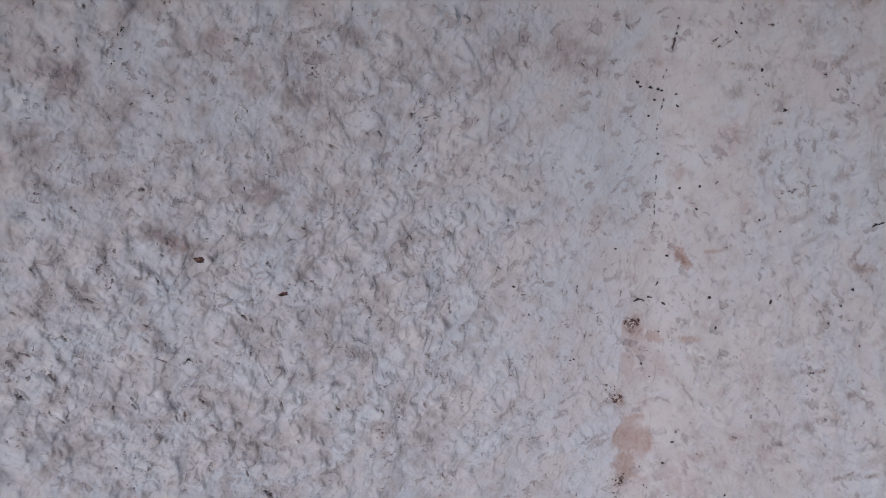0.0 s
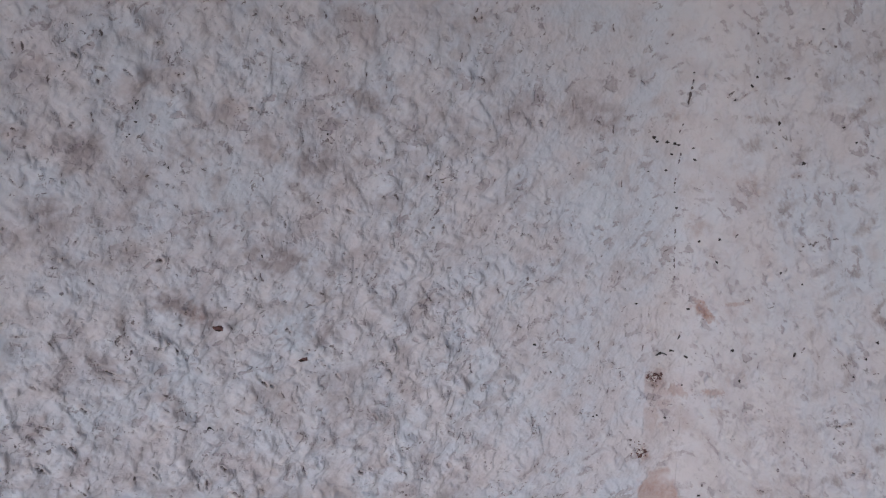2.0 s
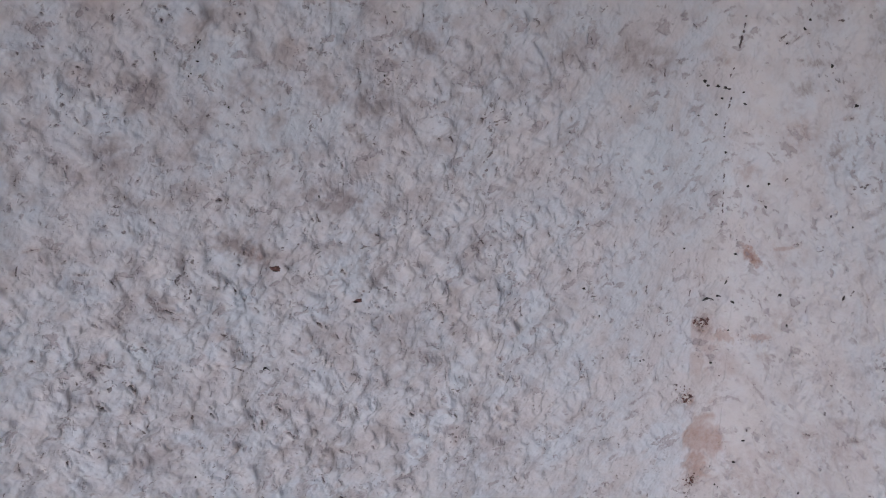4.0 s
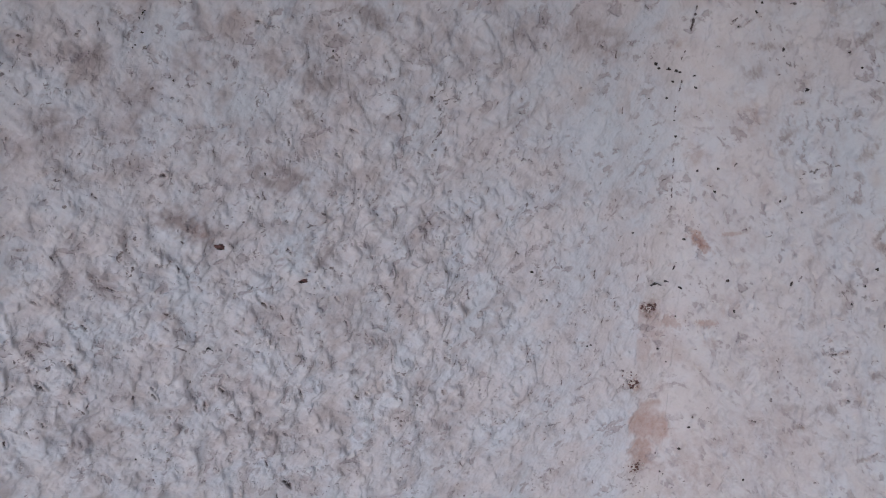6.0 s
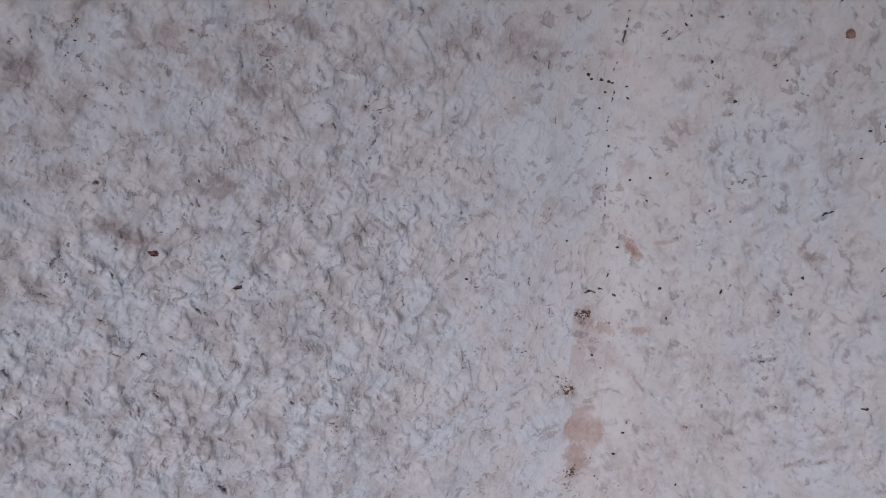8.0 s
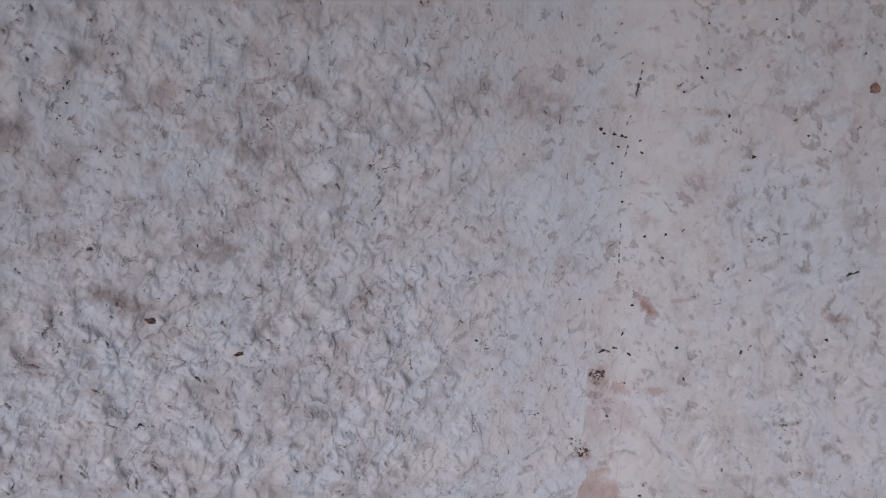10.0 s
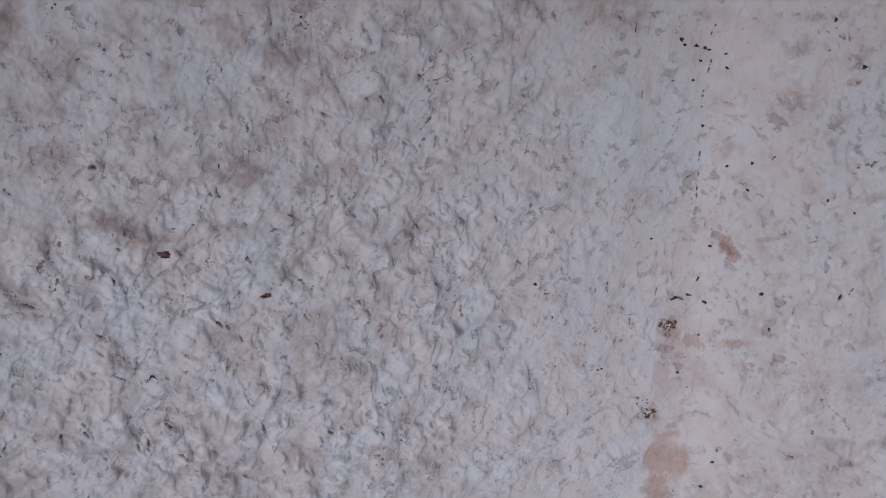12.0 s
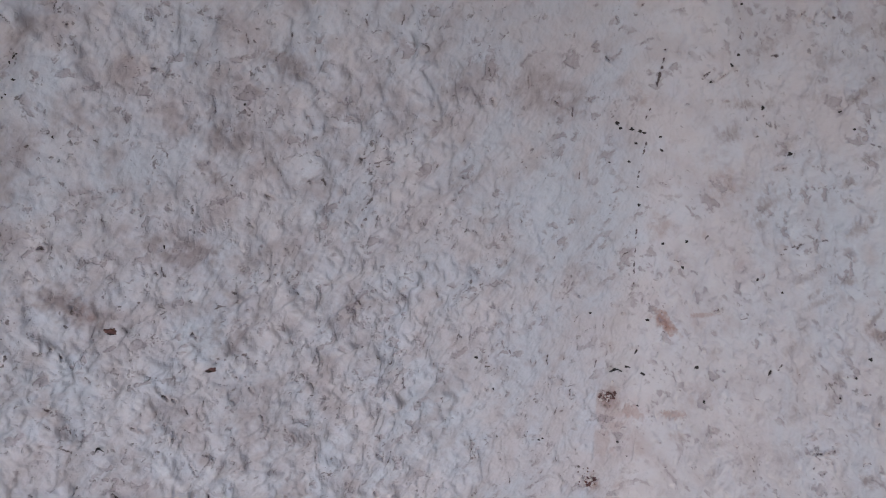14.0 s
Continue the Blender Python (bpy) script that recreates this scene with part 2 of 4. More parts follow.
def crack(width, *points):
    for (s0, z0), (s1, z1) in zip(points, points[1:]):
        w = stretch((s0 + s1) / 2, (z0 + z1) / 2, math.hypot(s1 - s0, z1 - z0) / 2 + 0.003)
        ds, dz = s1 - s0, z1 - z0
        along = np.clip(((SS[w] - s0) * ds + (ZZ[w] - z0) * dz) / (ds * ds + dz * dz), 0, 1)
        shake = 0.0005 * lattice(SS[w] * 900, ZZ[w] * 900, 77)
        d = abs(np.hypot(SS[w] - s0 - along * ds, ZZ[w] - z0 - along * dz) + shake) / (width * 0.00056)
        gap = np.clip(0.75 + 2.2 * lattice(ZZ[w] * 350, SS[w] * 350, 78), 0, 1)
        LIFT[w] -= 0.0008 * width * fall(d, 0.3, 1.2) * gap
        add(MASKS["dirt_shade"], w, fall(d, 0.4, 1.1) * gap)


# smooth, pale trowelled patches
smooth(-0.1977, 1.1480, 19.10, 14.76, 93)
smooth(-0.0223, 1.0566, 43.05, 28.97, 129)
smooth(-0.0422, 1.0722, 62.06, 21.66, 96)
smooth(-0.1634, 1.0592, 33.61, 11.01, 118)
smooth(0.0622, 1.0849, 57.67, 30.73, 33)
smooth(-0.2377, 1.0530, 20.30, 14.06, 146)
smooth(-0.2075, 1.0615, 21.25, 14.11, 149)
smooth(0.0879, 1.0790, 38.77, 25.52, 43)
smooth(-0.0854, 1.0021, 36.70, 25.07, 125)
smooth(-0.1810, 1.1188, 22.89, 15.87, 94)

# grey-brown weathering stains
stain_shade(-0.1995, 1.0823, 30.58, 9.03, 136, 'grey', 1)
stain_shade(-0.2265, 1.0684, 16.07, 10.77, 127, 'grey', 0.7)
stain_shade(-0.1513, 1.1205, 15.73, 11.07, 154, 'grey', 0.9)
stain_shade(-0.1657, 1.1281, 12.03, 10.14, 124, 'grey', 0.7)
stain_shade(-0.1669, 1.0897, 34.72, 11.49, 152, 'grey', 0.9)
stain_shade(-0.1282, 1.0588, 17.87, 6.48, 159, 'grey', 0.6)
stain_shade(-0.1154, 1.0545, 20.70, 6.59, 160, 'grey', 0.6)
stain_shade(-0.2214, 1.1477, 18.15, 9.66, 143, 'grey', 0.7)
stain_shade(-0.2341, 1.1280, 16.83, 9.91, 139, 'grey', 0.8)
stain_shade(-0.1914, 1.1366, 14.82, 11.49, 128, 'grey', 0.6)
stain_shade(-0.2108, 1.1307, 21.09, 10.05, 142, 'grey', 0.6)
stain_shade(-0.1333, 1.1371, 24.60, 6.97, 148, 'grey', 0.8)
stain_shade(-0.1162, 1.1194, 18.95, 11.42, 158, 'grey', 0.6)
stain_shade(-0.1449, 1.1324, 10.26, 6.87, 136, 'grey', 0.8)
stain_shade(-0.1576, 1.1114, 14.86, 3.83, 125, 'grey', 0.9)
stain_shade(-0.1926, 1.1105, 13.45, 12.01, 36, 'grey', 0.6)
stain_shade(-0.2321, 1.1107, 15.81, 6.85, 140, 'grey', 0.6)
stain_shade(-0.1573, 1.0594, 21.44, 13.14, 128, 'grey', 0.7)
stain_shade(-0.1468, 1.0251, 36.50, 17.80, 129, 'grey', 0.5)
stain_shade(-0.1792, 0.9878, 41.09, 16.79, 133, 'grey', 0.55)
stain_shade(-0.2417, 1.0154, 38.85, 15.59, 132, 'grey', 0.5)
stain_shade(-0.2202, 1.0205, 26.59, 9.85, 134, 'grey', 0.4)
stain_shade(-0.1906, 1.0228, 15.16, 11.08, 111, 'grey', 0.5)
stain_shade(-0.1121, 0.9500, 34.17, 19.79, 142, 'grey', 0.35)
stain_shade(-0.0977, 1.1127, 25.58, 16.19, 165, 'grey', 0.5)
stain_shade(-0.0807, 1.1209, 24.64, 12.80, 1, 'grey', 0.5)
stain_shade(-0.0491, 1.1095, 33.23, 13.62, 150, 'grey', 0.7)
stain_shade(-0.0556, 1.0523, 17.32, 12.25, 132, 'grey', 0.3)
stain_shade(-0.0352, 1.0415, 21.84, 9.40, 160, 'grey', 0.4)

# warm stains and bare plaster
stain_shade(-0.1945, 1.0775, 14.79, 4.68, 132, 'warm', 0.9)
stain_shade(0.0269, 1.0780, 19.12, 12.34, 35, 'warm', 0.9)
stain_shade(0.0011, 1.0547, 14.69, 12.22, 11, 'warm', 0.7)
stain_shade(-0.0127, 1.1012, 8.45, 7.01, 138, 'warm', 0.8)
stain_shade(0.0290, 0.9974, 18.64, 10.93, 43, 'warm', 0.6)
stain_shade(-0.0043, 0.9446, 7.68, 6.77, 165, 'warm', 0.9)
stain_shade(0.0619, 1.0435, 18.59, 4.11, 32, 'warm', 0.4)
stain_shade(-0.0441, 1.1041, 15.80, 5.86, 143, 'warm', 0.7)
stain_shade(0.0989, 1.0652, 12.86, 5.10, 28, 'warm', 0.9)
stain_shade(0.0986, 1.0012, 12.41, 4.84, 41, 'warm', 0.8)
stain_shade(0.0649, 0.9979, 40.57, 12.80, 37, 'warm', 0.25)
stain_shade(0.0579, 0.9493, 78.90, 30.15, 52, 'warm', 0.45)
stain_shade(0.0148, 0.9083, 55.17, 32.34, 38, 'warm', 0.6)
stain_shade(0.0596, 0.9212, 58.38, 13.25, 50, 'warm', 0.4)
stain_shade(-0.0013, 1.0751, 56.37, 14.25, 5, 'warm', 0.2)
stain_shade(0.0245, 1.0247, 24.19, 8.92, 31, 'warm', 0.4)
stain_shade(-0.0208, 1.0096, 12.79, 9.09, 136, 'warm', 0.5)
stain_shade(-0.0278, 1.0781, 20.98, 8.99, 164, 'warm', 0.4)
stain_shade(-0.1154, 1.0545, 9.21, 3.07, 160, 'warm', 0.8)
stain_shade(-0.0033, 0.9671, 27.74, 24.59, 112, 'warm', 0.5)
stain_shade(0.0079, 1.0172, 16.77, 7.09, 165, 'bare', 1.2)
stain_shade(0.0082, 1.0165, 11.5, 4.2, 160, 'chip', 0.9)
stain_shade(0.0255, 1.0285, 16.05, 1.96, 33, 'bare', 0.7)
stain_shade(0.0177, 0.9831, 16.46, 3.36, 28, 'bare', 0.9)
stain_shade(-0.0030, 0.9774, 12.40, 5.91, 166, 'bare', 0.8)
stain_shade(-0.0105, 0.9267, 28.37, 23.25, 128, 'bare', 1.2)
stain_shade(-0.0110, 0.9106, 19.33, 13.54, 107, 'bare', 1.0)
stain_shade(-0.0151, 0.9789, 21.28, 15.71, 124, 'bare', 0.5)
stain_shade(-0.0186, 0.9659, 18.62, 13.14, 121, 'bare', 0.5)

# drags on the smoother wall, their shaded flanks painted faint grey
stain_shade(0.0727, 1.1290, 16.98, 2.58, 51, 'grey', 0.9)
stain_shade(0.0341, 1.1098, 23.30, 2.74, 25, 'grey', 0.8)
stain_shade(0.0469, 1.0828, 14.73, 5.25, 49, 'grey', 0.7)
stain_shade(0.0282, 1.0966, 12.18, 4.82, 35, 'grey', 0.6)
stain_shade(0.0823, 1.0920, 12.69, 3.89, 60, 'grey', 0.7)
stain_shade(0.0729, 1.0605, 18.09, 2.29, 46, 'grey', 0.7)
stain_shade(0.0444, 1.0725, 12.45, 3.20, 45, 'grey', 0.6)
stain_shade(0.0823, 1.1146, 17.98, 2.12, 39, 'grey', 0.6)
stain_shade(0.0590, 1.1005, 9.80, 2.17, 67, 'grey', 0.5)
stain_shade(0.0596, 1.1234, 15.87, 4.40, 24, 'grey', 0.5)
stain_shade(0.1051, 1.0159, 10.64, 4.32, 41, 'grey', 0.9)
stain_shade(0.1098, 0.9834, 16.08, 1.97, 45, 'grey', 1)
stain_shade(0.1204, 0.9918, 9.22, 1.73, 46, 'grey', 0.9)
stain_shade(0.0882, 0.9889, 7.85, 4.94, 44, 'grey', 0.8)
stain_shade(0.0763, 0.9722, 9.69, 3.01, 40, 'grey', 0.9)
stain_shade(0.0867, 1.0421, 11.00, 4.19, 67, 'grey', 0.6)
stain_shade(0.0730, 1.0186, 16.57, 3.97, 51, 'grey', 0.4)
stain_shade(0.0944, 1.1055, 15.13, 2.46, 34, 'grey', 0.5)
stain_shade(0.0573, 0.9875, 15.36, 8.95, 85, 'grey', 0.4)
stain_shade(0.0309, 0.9447, 19.40, 7.18, 37, 'grey', 0.5)
stain_shade(0.0413, 0.9849, 10.89, 3.58, 36, 'grey', 0.5)
stain_shade(0.0932, 0.9654, 10.25, 4.18, 45, 'grey', 0.5)
stain_shade(0.1186, 1.0788, 15.83, 3.23, 39, 'grey', 0.6)
stain_shade(0.1017, 1.1033, 13.13, 3.57, 48, 'grey', 0.5)
stain_shade(0.0831, 1.1307, 15.63, 2.48, 38, 'grey', 0.5)
stain_shade(0.1120, 1.0453, 11.70, 2.99, 58, 'grey', 0.5)
stain_shade(0.0696, 1.1464, 15.34, 2.88, 41, 'grey', 0.5)
stain_shade(0.1094, 1.1233, 14.58, 2.76, 47, 'grey', 0.5)
stain_shade(0.1219, 1.0008, 19.32, 3.76, 51, 'grey', 0.5)

# pits and notches
pit(-0.1662, 1.0616, 3.80, 1.64, 115, 1)
pit(-0.1766, 1.0434, 6.29, 1.49, 124, 1)
pit(-0.1738, 1.0412, 3.35, 1.34, 130, 0.8)
pit(-0.1568, 1.0666, 2.10, 1.04, 157, 0.7)
pit(-0.1992, 1.0816, 2.15, 1.03, 109, 0.9)
pit(-0.2063, 1.0715, 2.62, 1.38, 108, 0.9)
pit(-0.2039, 1.0685, 3.53, 1.04, 115, 0.9)
pit(-0.2093, 1.0708, 4.45, 1.21, 160, 0.7)
pit(-0.2193, 1.0754, 1.81, 0.99, 156, 0.7)
pit(-0.2417, 1.0434, 3.15, 1.18, 104, 1)
pit(-0.2376, 1.0384, 2.05, 1.14, 17, 0.8)
pit(-0.2521, 1.0405, 3.82, 1.23, 121, 1)
pit(-0.2250, 1.0668, 3.90, 1.23, 165, 0.9)
pit(-0.2236, 1.0639, 3.64, 1.01, 159, 0.8)
pit(-0.2177, 1.0219, 3.89, 1.44, 112, 0.9)
pit(-0.1914, 1.0016, 5.57, 1.78, 127, 1)
pit(-0.1939, 1.0131, 3.94, 1.36, 128, 0.9)
pit(-0.2038, 1.0107, 4.09, 1.47, 107, 0.9)
pit(-0.1716, 0.9823, 4.19, 1.49, 135, 1)
pit(-0.1605, 0.9807, 2.32, 1.59, 114, 0.9)
pit(-0.1829, 0.9815, 3.21, 1.43, 151, 0.9)
pit(-0.1815, 0.9769, 2.34, 1.19, 148, 0.8)
pit(-0.1802, 0.9723, 8.48, 1.00, 101, 1)
pit(-0.1726, 0.9589, 7.30, 2.56, 129, 1.1)
pit(-0.1445, 0.9894, 4.60, 1.62, 123, 1)
pit(-0.1294, 0.9842, 4.16, 1.65, 124, 0.8)
pit(-0.1402, 0.9890, 2.63, 1.81, 117, 0.9)
pit(-0.1862, 1.0353, 3.20, 1.19, 137, 0.9)
pit(-0.1868, 1.0304, 3.16, 1.16, 168, 0.9)
pit(-0.1752, 1.0266, 3.06, 1.31, 110, 1)
pit(-0.1737, 1.0245, 1.82, 1.27, 138, 0.8)
pit(-0.1707, 1.0148, 6.81, 1.15, 106, 0.8)
pit(-0.1658, 1.0002, 6.39, 1.61, 99, 0.8)
pit(-0.1300, 1.0010, 13.13, 1.10, 93, 0.6)
pit(-0.1563, 1.0089, 3.76, 1.53, 58, 0.7)
pit(-0.1478, 1.0255, 4.79, 1.54, 118, 0.8)
pit(-0.1385, 1.0145, 6.07, 1.18, 122, 0.8)
pit(-0.1334, 1.0347, 3.65, 1.39, 132, 0.8)
pit(-0.1303, 1.0300, 2.80, 1.13, 156, 0.8)
pit(-0.1543, 1.0416, 3.53, 0.95, 125, 0.8)
pit(-0.1504, 1.0361, 4.66, 1.52, 118, 0.7)
pit(-0.1526, 1.0690, 2.80, 1.09, 170, 0.8)
pit(-0.1497, 1.0645, 2.14, 1.05, 157, 0.7)
pit(-0.1895, 1.1145, 2.39, 0.78, 5, 0.8)
pit(-0.2039, 1.1026, 2.37, 1.59, 2, 0.9)
pit(-0.1696, 1.0915, 2.35, 1.18, 159, 0.9)
pit(-0.1753, 1.0856, 2.19, 1.24, 124, 0.9)
pit(-0.1760, 1.0883, 1.55, 0.79, 158, 0.7)
pit(-0.1878, 1.0879, 1.08, 0.87, 114, 0.5)
pit(-0.1631, 1.1019, 3.60, 1.51, 88, 0.7)
pit(-0.1292, 1.1009, 3.89, 0.96, 154, 0.8)
pit(-0.1409, 1.0992, 4.66, 1.53, 153, 0.7)
pit(-0.1476, 1.0928, 3.13, 1.46, 135, 0.7)
pit(-0.1170, 1.0832, 3.86, 1.13, 137, 0.8)
pit(-0.1123, 1.0811, 1.73, 1.32, 128, 0.8)
pit(-0.1274, 1.0826, 3.47, 1.64, 92, 0.7)
pit(-0.2275, 1.1163, 1.84, 1.29, 89, 0.8)
pit(-0.2326, 1.1122, 1.34, 1.07, 148, 0.7)
pit(-0.2084, 1.1361, 1.35, 1.03, 155, 0.8)
pit(-0.2318, 1.1496, 1.61, 1.11, 139, 0.7)
pit(-0.2203, 1.1333, 2.45, 1.30, 132, 0.6)
pit(-0.2199, 1.1194, 2.13, 1.19, 139, 0.7)
pit(-0.2280, 1.1362, 1.39, 0.94, 86, 0.7)
pit(-0.1993, 1.1395, 2.56, 0.64, 119, 0.8)
pit(-0.1841, 1.1374, 1.41, 0.88, 161, 0.6)
pit(-0.1697, 1.1444, 3.73, 1.51, 147, 0.8)
pit(-0.1306, 1.1336, 1.85, 0.99, 3, 0.7)
pit(-0.1354, 1.1408, 1.94, 0.90, 164, 0.8)
pit(-0.2342, 1.1466, 1.54, 1.00, 162, 0.7)
pit(-0.2220, 1.1539, 1.88, 1.32, 162, 0.7)
pit(-0.0696, 1.1117, 3.22, 2.44, 122, 0.7)
pit(-0.0567, 1.1150, 2.99, 1.34, 97, 0.6)
pit(-0.0461, 1.1056, 3.14, 1.75, 138, 1)
pit(-0.0412, 1.1019, 2.00, 1.05, 161, 0.8)
pit(-0.0332, 1.1035, 3.21, 1.39, 145, 0.8)
pit(-0.0277, 1.1163, 4.11, 1.61, 134, 0.9)
pit(-0.0814, 1.0403, 2.07, 1.33, 108, 0.6)
pit(-0.0490, 1.0423, 3.83, 2.26, 151, 0.9)
pit(-0.0976, 1.0306, 2.51, 1.63, 8, 0.6)
pit(-0.0671, 1.0046, 2.58, 1.61, 143, 0.9)
pit(-0.1083, 0.9763, 2.50, 1.68, 120, 0.9)
pit(-0.0234, 1.0396, 7.14, 1.12, 150, 0.8)
pit(-0.0230, 1.0502, 2.74, 1.18, 163, 0.7)
pit(-0.0001, 1.0697, 3.94, 1.46, 170, 0.8)
pit(0.0487, 1.0946, 4.14, 1.15, 38, 0.8)
pit(0.0202, 1.1136, 11.35, 0.62, 40, 0.7)
pit(-0.0121, 1.0187, 2.60, 1.27, 167, 0.8)
pit(-0.0091, 1.0307, 3.36, 1.50, 61, 0.8)
pit(-0.0200, 1.0151, 3.76, 1.34, 98, 0.8)
pit(-0.0166, 1.0229, 2.86, 1.25, 164, 0.7)
pit(-0.0041, 1.0240, 2.59, 1.74, 101, 0.7)
pit(-0.0164, 1.0059, 2.77, 1.61, 105, 0.7)
pit(-0.0318, 1.0305, 4.21, 1.33, 147, 0.7)
pit(0.0796, 1.0151, 5.92, 0.98, 52, 0.8)
pit(0.0849, 1.0112, 8.88, 1.41, 38, 0.9)
pit(0.0875, 1.0154, 3.21, 1.64, 93, 0.8)
pit(0.0491, 0.9546, 3.96, 2.17, 49, 1)
pit(0.0532, 0.9566, 3.71, 0.91, 37, 0.7)
pit(0.0021, 0.9241, 6.73, 1.17, 12, 0.8)
pit(-0.0035, 0.9099, 3.11, 1.64, 97, 0.9)
pit(0.0258, 0.8957, 17.28, 1.02, 57, 0.8)
pit(0.0361, 0.9125, 15.71, 1.03, 67, 0.8)
pit(0.0391, 0.9229, 3.38, 1.84, 50, 0.7)
pit(-0.0035, 1.0519, 1.44, 1.23, 169, 0.5)
pit(-0.0588, 1.0423, 1.47, 1.03, 131, 0.4)
pit(-0.1022, 1.0084, 5.90, 2.05, 121, 0.5)
pit(-0.1070, 0.9919, 6.04, 2.50, 126, 0.6)
pit(-0.1161, 1.0136, 3.56, 1.36, 93, 0.4)
pit(-0.0464, 0.9772, 4.04, 1.03, 159, 0.6)
pit(-0.0520, 0.9819, 2.89, 1.26, 155, 0.6)
pit(-0.2133, 1.1648, 1.75, 1.11, 125, 1)
pit(-0.2122, 1.1687, 2.69, 0.82, 150, 0.8)
pit(-0.2183, 1.1747, 2.68, 1.58, 134, 0.8)
pit(-0.2451, 1.1751, 1.29, 1.06, 115, 0.8)
pit(-0.2463, 1.1881, 2.66, 0.63, 166, 0.8)
pit(-0.2483, 1.1821, 1.25, 0.90, 121, 0.7)
pit(-0.2384, 1.1817, 2.40, 1.94, 6, 0.6)
pit(-0.2227, 1.1531, 2.56, 1.25, 5, 0.7)
pit(-0.2111, 1.1575, 4.60, 1.63, 135, 0.6)
pit(-0.2472, 1.1403, 2.24, 0.70, 162, 0.9)
pit(-0.2414, 1.1407, 4.29, 0.96, 119, 0.7)
pit(-0.1947, 1.1717, 2.05, 1.66, 154, 0.8)
pit(-0.1894, 1.1598, 2.44, 0.87, 164, 0.7)
pit(-0.2281, 1.1363, 1.03, 0.88, 141, 0.9)
pit(-0.2346, 1.1466, 1.41, 0.96, 85, 0.7)
pit(-0.2469, 1.1267, 1.02, 0.88, 135, 1)
pit(-0.2616, 1.1036, 3.85, 0.98, 178, 1)
pit(-0.2600, 1.1004, 3.17, 1.13, 103, 0.7)
pit(-0.2495, 1.0903, 3.81, 0.98, 159, 1)
pit(-0.2537, 1.0966, 1.96, 0.81, 4, 0.8)
pit(-0.2331, 1.1121, 1.08, 0.91, 134, 0.9)
pit(-0.2281, 1.1159, 1.76, 1.11, 57, 0.8)
pit(-0.2043, 1.1024, 3.00, 1.94, 153, 0.8)
pit(-0.2331, 1.1020, 2.86, 1.33, 105, 0.6)
pit(-0.2197, 1.0754, 1.52, 0.82, 154, 1)
pit(-0.2101, 1.0718, 1.95, 1.03, 154, 0.9)
pit(-0.2063, 1.0719, 1.97, 1.23, 151, 1)
pit(-0.2038, 1.0676, 3.66, 1.08, 118, 0.9)
pit(-0.2261, 1.0677, 3.77, 1.25, 157, 1)
pit(-0.1988, 1.0809, 3.05, 1.47, 129, 0.9)
pit(-0.2282, 1.0718, 2.98, 0.62, 158, 0.8)
pit(-0.2121, 1.0889, 2.91, 0.72, 131, 0.7)
pit(-0.2681, 1.0331, 3.60, 0.89, 161, 0.9)
pit(-0.2627, 1.0255, 5.19, 0.77, 129, 0.8)
pit(-0.2730, 1.0286, 2.14, 1.36, 35, 0.9)
pit(-0.2665, 1.0219, 2.83, 1.78, 90, 1)
pit(-0.2522, 1.0395, 4.83, 1.86, 124, 1)
pit(-0.2485, 1.0548, 5.03, 1.21, 145, 1)
pit(-0.2418, 1.0438, 2.72, 1.82, 114, 1)
pit(-0.2381, 1.0374, 2.53, 0.94, 29, 0.9)
pit(-0.2697, 1.0654, 1.68, 0.85, 167, 0.9)
pit(-0.2665, 1.0667, 1.69, 1.02, 85, 0.8)
pit(-0.2641, 1.0669, 2.34, 1.08, 16, 0.7)
pit(-0.2491, 1.0714, 3.13, 0.75, 136, 0.8)
pit(-0.2437, 1.0695, 3.18, 0.94, 136, 0.8)
pit(-0.2537, 1.0465, 2.42, 1.15, 16, 0.8)
pit(-0.2354, 1.0562, 6.68, 1.62, 119, 0.7)
pit(-0.2179, 1.0255, 2.96, 1.31, 117, 0.8)
pit(-0.2172, 1.0209, 2.53, 1.12, 111, 0.7)
pit(-0.2133, 1.0104, 3.48, 1.19, 125, 0.7)
pit(-0.2119, 1.0402, 3.10, 1.38, 166, 0.8)
pit(-0.2007, 1.0098, 5.13, 1.97, 94, 0.8)
pit(-0.2648, 1.0265, 3.49, 0.71, 1, 0.7)
pit(-0.2538, 1.0251, 3.93, 1.96, 128, 0.7)
pit(-0.2594, 1.0909, 4.59, 1.74, 126, 0.4)

# hairline crack running down the corner, broken into short open lengths
crack(1.1, (-0.0053, 1.1171), (-0.0052, 1.1141), (-0.0056, 1.1111))
crack(1.3, (-0.0064, 1.1089), (-0.0065, 1.1071), (-0.0071, 1.1049))
crack(0.8, (-0.0088, 1.0966), (-0.0094, 1.0949), (-0.0101, 1.0935))
crack(0.5, (-0.0104, 1.0887), (-0.0092, 1.0845), (-0.0101, 1.0810), (-0.0105, 1.0764), (-0.0115, 1.0734), (-0.0121, 1.0689))
crack(0.8, (-0.0107, 1.0625), (-0.0098, 1.0590))
crack(0.5, (-0.0097, 1.0582), (-0.0095, 1.0315), (-0.0105, 1.0278))

# more drags, dents and marks on the side wall, the dents' shade painted grey
stain_shade(0.0793, 1.1512, 14.92, 3.48, 38, 'grey', 0.9)
stain_shade(0.0725, 1.1280, 9.33, 3.01, 49, 'grey', 1)
stain_shade(0.0594, 1.1335, 11.09, 7.31, 32, 'grey', 0.6)
stain_shade(0.0566, 1.1263, 11.18, 3.77, 24, 'grey', 0.5)
stain_shade(0.0376, 1.1301, 11.34, 3.96, 41, 'grey', 0.7)
stain_shade(0.0264, 1.0964, 12.63, 4.18, 40, 'grey', 0.8)
